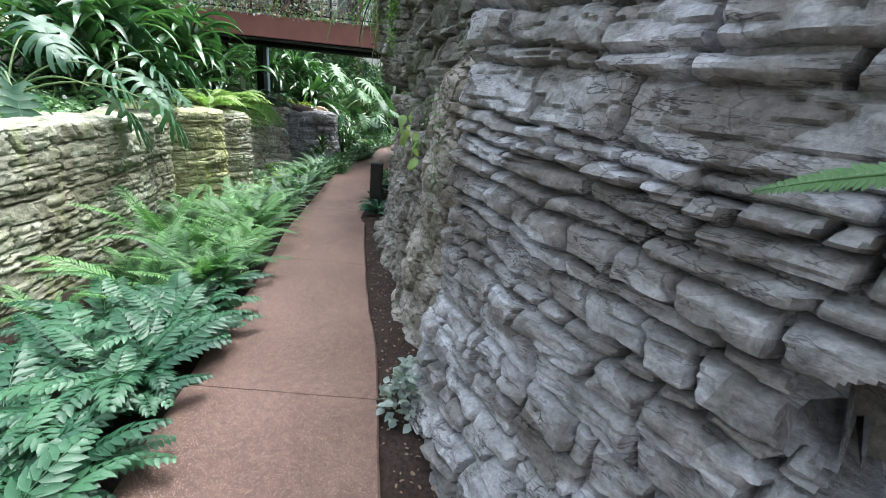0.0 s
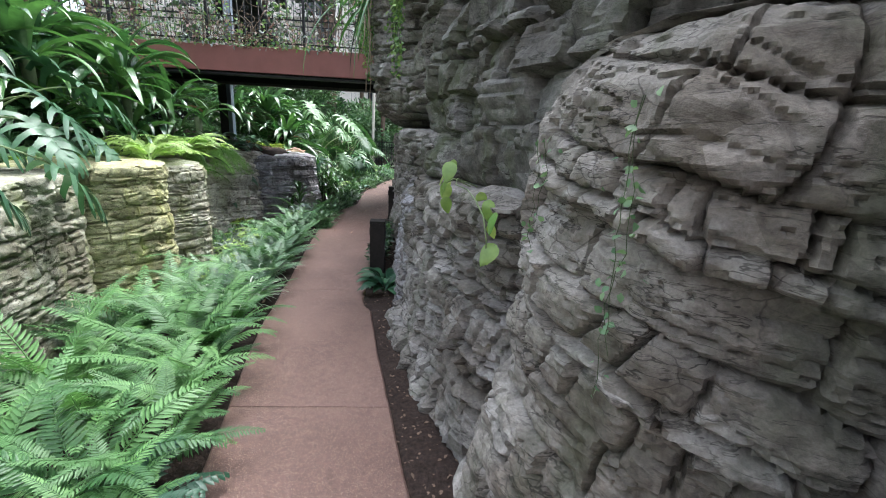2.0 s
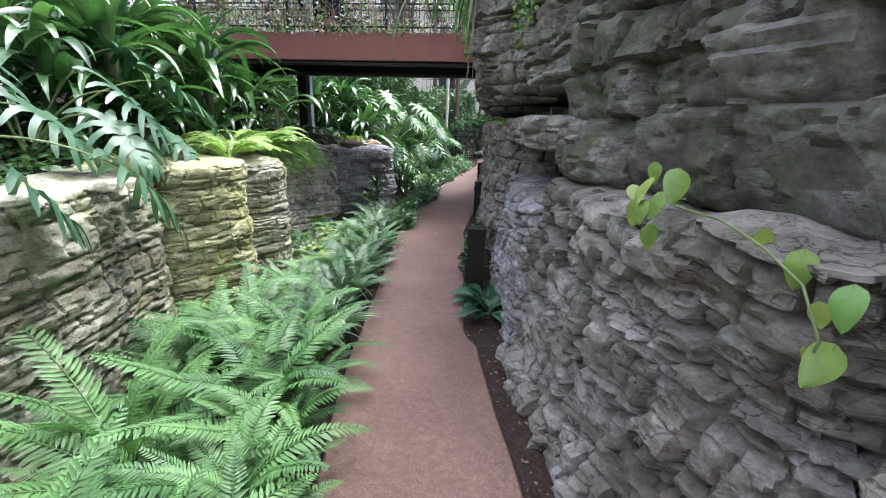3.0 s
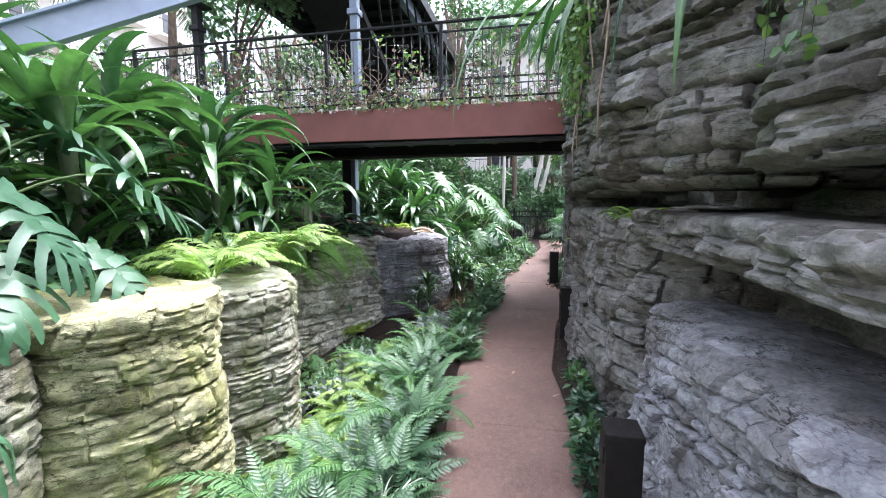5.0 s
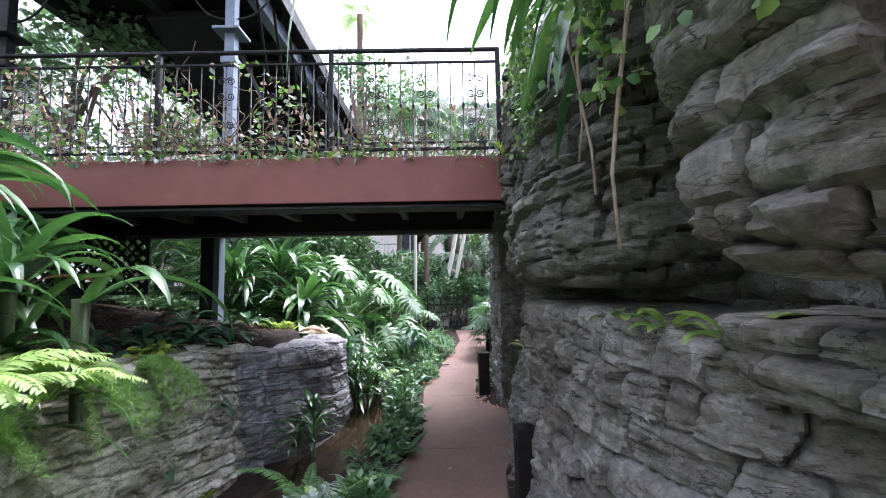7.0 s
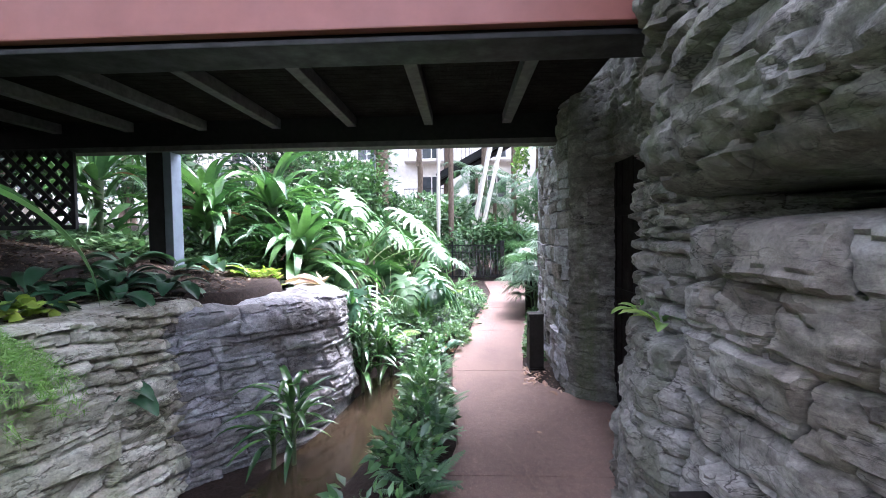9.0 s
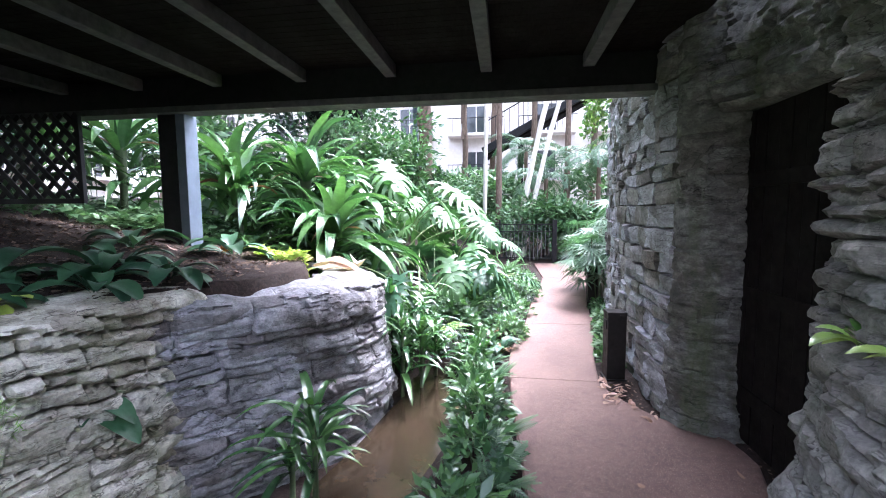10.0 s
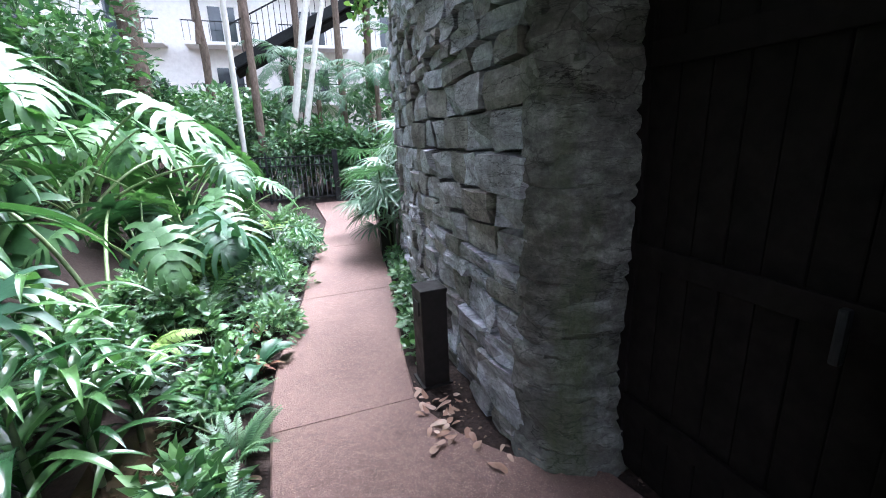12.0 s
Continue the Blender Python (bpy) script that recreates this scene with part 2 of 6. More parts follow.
# ---- building blocks ----
def mesh_of(name, verts, faces, mat, smooth=True):
    me = bpy.data.meshes.new(name)
    me.from_pydata([tuple(v) for v in verts], [], [tuple(f) for f in faces])
    if smooth:
        me.polygons.foreach_set("use_smooth", [True] * len(me.polygons))
    if mat:
        me.materials.append(mat)
    me.update()
    return me


def mesh_fast(name, verts, quads, mat, smooth=True):
    """A mesh of quads (or triangles) from two arrays."""
    k = quads.shape[1]
    me = bpy.data.meshes.new(name)
    me.vertices.add(len(verts)), me.loops.add(quads.size), me.polygons.add(len(quads))
    me.vertices.foreach_set("co", np.asarray(verts, dtype=np.float32).ravel())
    me.loops.foreach_set("vertex_index", quads.astype(np.int32).ravel())
    me.polygons.foreach_set("loop_start", np.arange(0, quads.size, k, dtype=np.int32))
    me.polygons.foreach_set("use_smooth", np.full(len(quads), smooth))
    me.materials.append(mat)
    me.update(calc_edges=True)
    me.validate()
    return me


def thing(name, label, category, group="", kind="", at=(0, 0, 0)):
    ob = tagged(new(name), label, category, group, kind)
    ob.location = at
    ob.empty_display_size = 0.1
    return ob


def hang(ob, parent, label=""):
    ob.parent = parent
    return tagged(ob, label)


def part(name, bm, mat, parent, label=""):
    me = bpy.data.meshes.new(name)
    bm.to_mesh(me)
    bm.free()
    me.materials.append(mat)
    return hang(new(name, me), parent, label)


def box_bm(size, centre=(0, 0, 0), bevel=0.004, turn=None, bm=None):
    b2 = bmesh.new()
    bmesh.ops.create_cube(b2, size=1)
    bmesh.ops.scale(b2, vec=size, verts=b2.verts)
    if bevel:
        bmesh.ops.bevel(b2, geom=list(b2.edges), offset=bevel, segments=2, affect="EDGES", profile=0.6)
    if turn:
        bmesh.ops.transform(b2, matrix=turn, verts=b2.verts)
    bmesh.ops.translate(b2, vec=centre, verts=b2.verts)
    if bm is None:
        return b2
    me = bpy.data.meshes.new("t")
    b2.to_mesh(me)
    b2.free()
    bm.from_mesh(me)
    bpy.data.meshes.remove(me)
    return bm


def tube(points, radii, sides=6, close=True):
    """Verts and faces of a tube along points."""
    pts = [Vector(p) for p in points]
    if not hasattr(radii, "__len__"):
        radii = [radii] * len(pts)
    verts, faces = [], []
    ref = Vector((0.31, 0.17, 0.93))
    for i, p in enumerate(pts):
        d = (pts[min(i + 1, len(pts) - 1)] - pts[max(i - 1, 0)]).normalized()
        a = d.cross(ref)
        if a.length < 0.2:
            a = d.cross(Vector((1, 0, 0)))
        a.normalize()
        b = d.cross(a)
        for k in range(sides):
            q = 2 * math.pi * k / sides
            verts.append(p + radii[i] * (math.cos(q) * a + math.sin(q) * b))
    for i in range(len(pts) - 1):
        for k in range(sides):
            faces.append((i * sides + k, i * sides + (k + 1) % sides, (i + 1) * sides + (k + 1) % sides, (i + 1) * sides + k))
    if close:
        faces.append(tuple(range(sides)))
        faces.append(tuple(range(len(verts) - sides, len(verts))))
    return verts, faces


def join(pieces):
    verts, faces = [], []
    for v, f in pieces:
        k = len(verts)
        verts += list(v)
        faces += [tuple(i + k for i in g) for g in f]
    return verts, faces


# ---- noise on arrays ----
def hashed(i, j, k, seed):
    h = (i.astype(np.int64) * 374761393 + j.astype(np.int64) * 668265263 + k.astype(np.int64) * 2147483647 + seed * 1274126177) & 0xFFFFFFFF
    h = ((h ^ (h >> 13)) * 1274126177) & 0xFFFFFFFF
    h = ((h ^ (h >> 16)) * 2246822519) & 0xFFFFFFFF
    return ((h ^ (h >> 15)) & 0xFFFFFF) / float(0xFFFFFF)


def vnoise(x, y, seed=0):
    i, j = np.floor(x), np.floor(y)
    u, v = x - i, y - j
    u, v = u * u * (3 - 2 * u), v * v * (3 - 2 * v)
    z = np.zeros_like(i)
    a, b = hashed(i, j, z, seed), hashed(i + 1, j, z, seed)
    c, d = hashed(i, j + 1, z, seed), hashed(i + 1, j + 1, z, seed)
    return (a * (1 - u) + b * u) * (1 - v) + (c * (1 - u) + d * u) * v - 0.5


def fbm(x, y, seed=0, octaves=4, gain=0.5):
    t, a = 0, 1.0
    for o in range(octaves):
        t = t + a * vnoise(x * 2 ** o + 17.3 * o, y * 2 ** o - 9.1 * o, seed + o)
        a *= gain
    return t


def strata(s, z, seed, row=0.12, block=0.42, tilt=0.0, depth=0.05, crack=0.035):
    """Relief of layered rock: beds of uneven height, broken into blocks, with open joints."""
    rng = np.random.RandomState(seed)
    zz = z + tilt * s + 0.09 * fbm(s * 0.8, z * 0.6, seed, 2) + 0.035 * fbm(s * 4, z * 4, seed + 5, 3)
    heights = row * np.exp(rng.uniform(-0.85, 0.75, 400))
    edge = np.cumsum(heights) - 12 * row - 4
    i = np.clip(np.searchsorted(edge, zz) - 1, 0, 398)
    lo, hi = edge[i], edge[i + 1]
    dz = np.clip(np.minimum(zz - lo, hi - zz), 0, 1)
    w = block * (0.45 + 1.3 * rng.rand(400))[i] * (0.6 + 2.2 * np.clip(hi - lo, 0, 0.3))
    u = (s + 0.05 * fbm(s * 5, z * 5, seed + 9, 3) + 0.2 * (zz - lo) * (rng.rand(400) - 0.5)[i] * 4) / w + 37.7 * rng.rand(400)[i]
    cell = np.floor(u)
    zero = np.zeros_like(cell)
    left = cell + 0.6 * hashed(cell, i, zero, seed)
    cell = np.where(u < left, cell - 1, cell)
    left, right = cell + 0.6 * hashed(cell, i, zero, seed), cell + 1 + 0.6 * hashed(cell + 1, i, zero, seed)
    du = np.clip(np.minimum(u - left, right - u) * w, 0, 2)
    r1, r2, r3 = hashed(cell, i, zero + 1, seed), hashed(cell, i, zero + 2, seed), hashed(cell, i, zero + 3, seed)
    bed = (rng.rand(400) - 0.5)[i]
    open_bed = (0.25 + 1.0 * rng.rand(400) ** 2)[i]
    d = depth * (1.0 * bed + 1.6 * (r1 - 0.5) ** 3 * 4 + 0.45 * (r1 - 0.5))
    d = d + depth / 0.06 * ((zz - 0.5 * (lo + hi)) * (r2 - 0.6) * 0.6 + (u - 0.5 * (left + right)) * w * (r3 - 0.5) * 0.35)
    d = d - 1.7 * crack * open_bed * np.exp(-(dz / 0.011) ** 2) - 1.7 * crack * (0.4 + r3 ** 2) * np.exp(-(du / 0.009) ** 2)
    chip = np.abs(vnoise(s * 7.3, zz * 9.1, seed + 41)) + 0.5 * np.abs(vnoise(s * 15.1, zz * 19.7, seed + 42))
    d = d - 0.035 * np.clip(0.22 - chip, 0, 1) * np.exp(-dz / 0.04) * 4 * r1
    lines = np.minimum(np.abs(vnoise(s * 1.4 + 0.4 * zz, zz * 11, seed + 43)), np.abs(vnoise(s * 2.2 - 0.3 * zz, zz * 19, seed + 44)))
    d = d - 0.022 * np.exp(-(lines / 0.03) ** 2)
    return d + 0.07 * fbm(s * 1.3, z * 1.6, seed + 20, 2) + 0.02 * np.abs(fbm(s * 4.5, z * 7, seed + 25, 3)) + 0.017 * fbm(s * 11, z * 17, seed + 30, 4, 0.72)


def smooth_line(points, step):
    """Catmull-Rom through plan points, resampled evenly; also the normals to its left."""
    p = np.array([points[0], *points, points[-1]], dtype=float)
    out = []
    for i in range(1, len(p) - 2):
        t = np.linspace(0, 1, 40, endpoint=False)[:, None]
        a, b, c, d = p[i - 1], p[i], p[i + 1], p[i + 2]
        out.append(0.5 * (2 * b + (c - a) * t + (2 * a - 5 * b + 4 * c - d) * t ** 2 + (3 * b - a - 3 * c + d) * t ** 3))
    line = np.vstack([*out, p[-1:]])
    run = np.concatenate([[0], np.cumsum(np.linalg.norm(np.diff(line, axis=0), axis=1))])
    s = np.linspace(0, run[-1], max(4, int(run[-1] / step)))
    q = np.stack([np.interp(s, run, line[:, 0]), np.interp(s, run, line[:, 1])], 1)
    g = np.gradient(q, axis=0)
    k = max(3, int(0.12 / step))
    g = np.stack([np.convolve(np.pad(g[:, a], k, mode="edge"), np.ones(2 * k + 1) / (2 * k + 1), "valid") for a in (0, 1)], 1)
    g /= np.linalg.norm(g, axis=1)[:, None] + 1e-9
    return q, np.stack([-g[:, 1], g[:, 0]], 1), s


def rock_mesh(name, plan, z0, z1, mat, seed, step=0.02, row=0.12, block=0.42, tilt=0.0, depth=0.05, crack=0.035, flare=0.0,
              top=0.12, under=0.0, cap=0.7, lean=0.0, cave=None, top_wave=0.0):
    q, nrm, s = smooth_line(plan, step)
    nz = max(6, int((z1 - z0) / step))
    v = np.linspace(0, 1, nz)
    S, V = np.meshgrid(s, v)
    crest = z1 + top_wave * fbm(S * 1.3, S * 0 + 3.3, seed + 77, 3)
    Z = z0 + V * (crest - z0)
    d = strata(S, Z, seed, row, block, tilt, depth, crack)
    d = d + flare * np.clip(1 - (Z - max(z0, FLOOR)) / 0.75, 0, 1.2) ** 1.6 + lean * (Z - z0)
    if top:
        e = np.clip(1 - (crest - Z) / top, 0, 1)
        d = d - top * (1 - np.sqrt(np.clip(1 - e ** 2, 0, 1))) * 0.9
    if under:
        e = np.clip(1 - (Z - z0) / under, 0, 1)
        d = d - under * 0.9 * (1 - np.sqrt(np.clip(1 - e ** 2, 0, 1)))
    X, Y = q[None, :, 0] + nrm[None, :, 0] * d, q[None, :, 1] + nrm[None, :, 1] * d
    if cave:
        hole = cave(X, Y, Z)
        X, Y = X + hole, Y + 0.9 * hole
    rows = [np.stack([X, Y, Z], -1)]
    # the top runs back into the bank as a gently uneven shelf
    for k in (0.12, 0.35, 0.65, 1.0):
        r = rows[0][-1].copy()
        r[:, :2] -= nrm * cap * k
        r[:, 2] += 0.02 * k + 0.05 * fbm(s * 2, s * 0 + 9 * k, seed + 3, 3)
        rows.append(r[None])
    if under:
        for k in (0.3, 1.0):
            r = rows[0][0].copy()
            r[:, :2] -= nrm * cap * k
            rows.insert(0, r[None]) if k == 0.3 else rows.insert(0, r[None])
    P = np.concatenate([r if r.ndim == 3 else r[None] for r in rows])
    a, c = P.shape[:2]
    idx = np.arange(a * c).reshape(a, c)
    quads = np.stack([idx[:-1, :-1], idx[:-1, 1:], idx[1:, 1:], idx[1:, :-1]], -1).reshape(-1, 4)
    me = mesh_fast(name, P.reshape(-1, 3), quads, mat)
    me.set_sharp_from_angle(angle=radians(38))
    return me


def rock(name, label, plan, z0, z1, mat, seed, **more):
    return tagged(new(name, rock_mesh(name, plan, z0, z1, mat, seed, **more)), label, "rock", "artificial rockwork", "structure")


# ---- leaves ----
def spine(length, a0, a1, n, power=1.2):
    """Points of an arching rib in the y-z plane: rises at a0 degrees, ends at a1."""
    pts, y, z = [(0.0, 0.0)], 0.0, 0.0
    for i in range(n):
        a = radians(a0 + (a1 - a0) * ((i + 0.5) / n) ** power)
        y, z = y + length / n * math.cos(a), z + length / n * math.sin(a)
        pts.append((y, z))
    return pts


def frame_at(pts, i):
    a, b = pts[max(i - 1, 0)], pts[min(i + 1, len(pts) - 1)]
    k = math.hypot(b[0] - a[0], b[1] - a[1])
    return (b[0] - a[0]) / k, (b[1] - a[1]) / k


def blade(length, width, a0, a1, n=9, fold=0.25, shape=None, twist=0.0, wave=0.0, power=1.2):
    """A long arching leaf with a channelled midrib."""
    pts = spine(length, a0, a1, n, power)
    shape = shape or (lambda t: min(1, 0.35 + 2.4 * t) * (1 - t ** 3.2) + 0.02)
    verts, faces = [], []
    for i, (y, z) in enumerate(pts):
        t = i / n
        ty, tz = frame_at(pts, i)
        w = 0.5 * width * shape(t)
        tw = twist * t
        for side in (-1, -0.5, 0, 0.5, 1):
            up = fold * w * abs(side) + wave * w * math.sin(9 * t + 2 * side) * abs(side)
            dx = side * w * math.cos(tw) - up * math.sin(tw) * 0.5
            du = up * math.cos(tw) + side * w * math.sin(tw)
            verts.append((dx, y - tz * du, z + ty * du))
    for i in range(n):
        for k in range(4):
            a = i * 5 + k
            faces.append((a, a + 1, a + 6, a + 5))
    return verts, faces


def leaflet(base, way, up, length, width, droop=0.15, sickle=0.0):
    """A small pointed leaf of six faces."""
    base, way, up = Vector(base), Vector(way).normalized(), Vector(up).normalized()
    side = way.cross(up).normalized()
    at = lambda t, s, h: base + way * (length * t) + side * (width * s + sickle * length * t * t) + up * (h * width - droop * length * t * t)
    verts = [at(0, 0, 0), at(0.3, -0.5, 0.18), at(0.3, 0, 0), at(0.3, 0.5, 0.18), at(0.68, -0.36, 0.12), at(0.68, 0, 0), at(0.68, 0.36, 0.12), at(1, 0, 0)]
    return verts, [(0, 2, 1), (0, 3, 2), (1, 2, 5, 4), (2, 3, 6, 5), (4, 5, 7), (5, 6, 7)]


def frond(length, a0, a1, pairs, pinna, pinna_width, tip=0.12, start=0.16, droop=0.2, rib=0.004, slant=62, sickle=0.0, seed=0):
    rng = random.Random(seed)
    n = 12
    pts = spine(length, a0, a1, n, 1.1)
    pieces = [tube([(0, y, z) for y, z in pts], [rib * (1.3 - i / n) for i in range(n + 1)], 4)]
    for k in range(pairs):
        t = start + (0.985 - start) * k / (pairs - 1)
        f = t * n
        i = min(int(f), n - 1)
        g = f - i
        y, z = pts[i][0] * (1 - g) + pts[i + 1][0] * g, pts[i][1] * (1 - g) + pts[i + 1][1] * g
        ty, tz = frame_at(pts, i)
        u = (t - start) / (1 - start)
        size = pinna * (min(1, 0.62 + 1.6 * u) * (1 - u) ** 0.62 + tip)
        for side in (-1, 1):
            a = radians(slant - 14 * u + rng.uniform(-7, 7))
            way = Vector((side * math.sin(a), ty * math.cos(a), tz * math.cos(a) - 0.05))
            pieces.append(leaflet((0, y, z), way, (0, -tz, ty), size * rng.uniform(0.9, 1.08), pinna_width * (0.6 + 0.4 * size / pinna), droop * rng.uniform(0.6, 1.4), -side * sickle))
    return join(pieces)


def split_leaf(length, width, lobes=8, droop=0.35):
    """A broad leaf cut deep towards the rib into blunt fingers that sweep round from back to front."""
    verts, faces = [], []
    sag = lambda x, y: -droop * 1.5 * x * x / width - droop * 0.7 * y * abs(y) / length
    profile = ((0.0, 1.0), (0.3, 0.98), (0.5, 0.62), (0.72, 0.6), (0.9, 0.5), (1.0, 0.16))
    pitch = length / lobes
    for side in (-1, 1):
        for k in range(lobes + 1):
            t = k / lobes
            a = radians(150 - 138 * t ** 0.8) if k < lobes else 0.0
            reach = 0.62 * width * (0.75 + 0.35 * math.sin(math.pi * min(1, 0.15 + t))) * (1 + 0.09 * math.sin(5.1 * k + side))
            if k == lobes:
                reach *= 0.7
            base = len(verts)
            for u, w in profile:
                bend = a - 0.35 * u * u
                cx, cy = reach * u * math.sin(bend), pitch * k * 0.82 + reach * u * math.cos(bend)
                half = 0.62 * pitch * w * (1.0 if k < lobes else 0.6)
                px, py = math.cos(bend) * half, -math.sin(bend) * half
                lift = 0.05 * width * math.sin(math.pi * u) * (1 + 0.5 * math.sin(3.7 * k))
                for e in (-1, 0, 1):
                    x, y = cx + e * px, cy + e * py
                    verts.append((side * x, y, sag(x, y) + lift + 0.12 * half * abs(e) + 0.0012 * k))
            for r in range(len(profile) - 1):
                for c in (0, 1):
                    q = base + r * 3 + c
                    f = (q, q + 1, q + 4, q + 3)
                    faces.append(f if side < 0 else f[::-1])
    return verts, faces


def heart_leaf(length, width, droop=0.3, n=10, lobe=0.22):
    verts, faces = [], []
    for i in range(n + 1):
        t = i / n
        w = 0.5 * width * max(0.02, (math.sin(math.pi * t ** 0.62) ** 0.8))
        for s in (-1, -0.5, 0, 0.5, 1):
            y = length * t - lobe * length * abs(s) * (1 - t) ** 2
            verts.append((s * w, y, -droop * length * t * t - 0.12 * abs(s) * w + 0.05 * width * math.sin(5 * t) * abs(s)))
    for i in range(n):
        for k in range(4):
            a = i * 5 + k
            faces.append((a, a + 1, a + 6, a + 5))
    return verts, faces


LEAF = {"oval": ([(0, 0, 0), (-0.5, 0.35, 0.1), (0, 0.4, 0), (0.5, 0.35, 0.1), (-0.35, 0.72, 0.03), (0, 0.75, -0.05), (0.35, 0.72, 0.03), (0, 1, -0.16)],
                 [(0, 2, 1), (0, 3, 2), (1, 2, 5), (1, 5, 4), (2, 3, 6), (2, 6, 5), (4, 5, 7), (5, 6, 7)]),
        "slim": ([(0, 0, 0), (-0.5, 0.45, 0.12), (0, 0.45, 0), (0.5, 0.45, 0.12), (0, 1, -0.2)],
                 [(0, 2, 1), (0, 3, 2), (1, 2, 4), (2, 3, 4)]),
        "needle": ([(-0.5, 0, 0), (0.5, 0, 0), (0, 1, -0.1)], [(0, 1, 2)])}


def scatter(name, shape, at, way, up, length, width, mat):
    """One mesh of many small leaves; arrays give each one's foot, direction, upper side and size."""
    v, f = LEAF[shape]
    v, f = np.array(v), np.array(f)
    way = way / (np.linalg.norm(way, axis=1)[:, None] + 1e-9)
    side = np.cross(way, up)
    side /= np.linalg.norm(side, axis=1)[:, None] + 1e-9
    top = np.cross(side, way)
    length, width = np.broadcast_to(length, len(at)), np.broadcast_to(width, len(at))
    P = (at[:, None] + v[None, :, 0, None] * (side * width[:, None])[:, None] + v[None, :, 1, None] * (way * length[:, None])[:, None]
         + v[None, :, 2, None] * (top * width[:, None])[:, None])
    F = f[None] + (np.arange(len(at)) * len(v))[:, None, None]
    return mesh_fast(name, P.reshape(-1, 3), F.reshape(-1, 3), mat)


def leaf_cloud(name, shape, count, blobs, length, mat, seed, slim=0.45, lift=0.35, shell=0.55):
    """Leaves over a heap of overlapping lumps (x, y, z, rx, ry, rz), mostly near their skin, with gaps."""
    rng = np.random.RandomState(seed)
    b = np.array(blobs, dtype=float)
    k = rng.choice(len(b), count, p=(b[:, 3] * b[:, 4] + b[:, 4] * b[:, 5]) / np.sum(b[:, 3] * b[:, 4] + b[:, 4] * b[:, 5]))
    u = rng.normal(size=(count, 3))
    u /= np.linalg.norm(u, axis=1)[:, None]
    u[:, 2] = np.where(u[:, 2] < -0.3, -u[:, 2], u[:, 2])
    r = shell + (1.08 - shell) * rng.rand(count) ** 0.6
    at = b[k, :3] + b[k, 3:] * u * r[:, None]
    keep = fbm(at[:, 0] * 2.2 + at[:, 2], at[:, 1] * 2.2 - at[:, 2] * 1.3, seed, 3) > -0.2
    at, u = at[keep], u[keep]
    way = u * [1, 1, 0.35] + rng.normal(size=at.shape) * 0.55 + [0, 0, lift - 0.3]
    up = rng.normal(size=at.shape) * 0.5 + [0, 0, 1]
    size = length * rng.uniform(0.6, 1.3, len(at))
    return scatter(name, shape, at, way, up, size, size * slim, mat)


def plant(name, label, at, leaves, category="plant", group="", stem=None):
    """A plant: leaf objects (part name, mesh, matrix) round one foot."""
    ob = thing(name, label, category, group, at=at)
    for part_name, me, m in leaves:
        child = hang(new(part_name, me), ob)
        child.matrix_local = m
    if stem:
        hang(new(stem[0], stem[1]), ob)
    return ob


def ring(meshes, part_name, count, rng, lift=(0, 0), size=(0.8, 1.15), radius=0.03, start=0.0):
    out = []
    for k in range(count):
        a = start + k * 137.5 + rng.uniform(-50, 50)
        s = rng.uniform(*size)
        m = pose(0, 0, 0, 0, 0, a) @ pose(0, radius * rng.random(), 0.02 * rng.random(), rng.uniform(*lift), rng.uniform(-14, 14), 0) @ Matrix.Scale(s, 4)
        out.append((part_name, meshes[k % len(meshes)], m))
    return out


# ---- plan of the walk ----
LEFT_EDGE = [(-4, -0.78), (0, -1.05), (1.8, -1.29), (2.75, -1.46), (3.4, -1.5), (4.4, -1.68), (5.2, -1.8), (6.6, -1.92), (8.1, -2.07), (9.6, -2.15), (10.3, -2.2), (10.95, -1.97), (11.5, -1.84), (12.0, -1.85), (12.9, -1.9), (13.6, -1.91), (14.1, -1.88), (15.3, -1.66), (16.0, -1.58), (17.8, -1.31), (18.6, -1.16), (19.7, -1.03), (22.4, -1.05)]
RIGHT_EDGE = [(-4, 0.42), (0, 0.1), (1.93, -0.2), (2.48, -0.3), (3.4, -0.52), (4.1, -0.66), (5.45, -0.9), (5.6, -1.0), (7.0, -1.04), (8.0, -1.06), (8.83, -1.14), (9.75, -1.06), (10.6, -0.98), (11.4, -0.58), (12.1, -0.34), (12.4, -0.4), (12.6, -0.76), (12.87, -0.94), (13.2, -1.07), (13.9, -0.98), (14.65, -0.84), (15.6, -0.66), (16.5, -0.56), (18.6, -0.2), (19.8, 0.0), (21.0, 0.3), (22.4, 0.6)]
WALL_LINE = [(-6, -3.5), (3.2, -3.5), (4.9, -3.7), (5.7, -4.1), (6.2, -3.8), (6.7, -3.6), (7.4, -3.55), (8.0, -4.1), (9.2, -4.4), (10.5, -4.35), (11.4, -4.1), (12.2, -3.6), (12.9, -3.45), (13.5, -3.8), (14.2, -4.4), (16, -4.6), (40, -5.0)]
FLOOR = -0.14


def at_y(table, y):
    return np.interp(y, [p[0] for p in table], [p[1] for p in table])


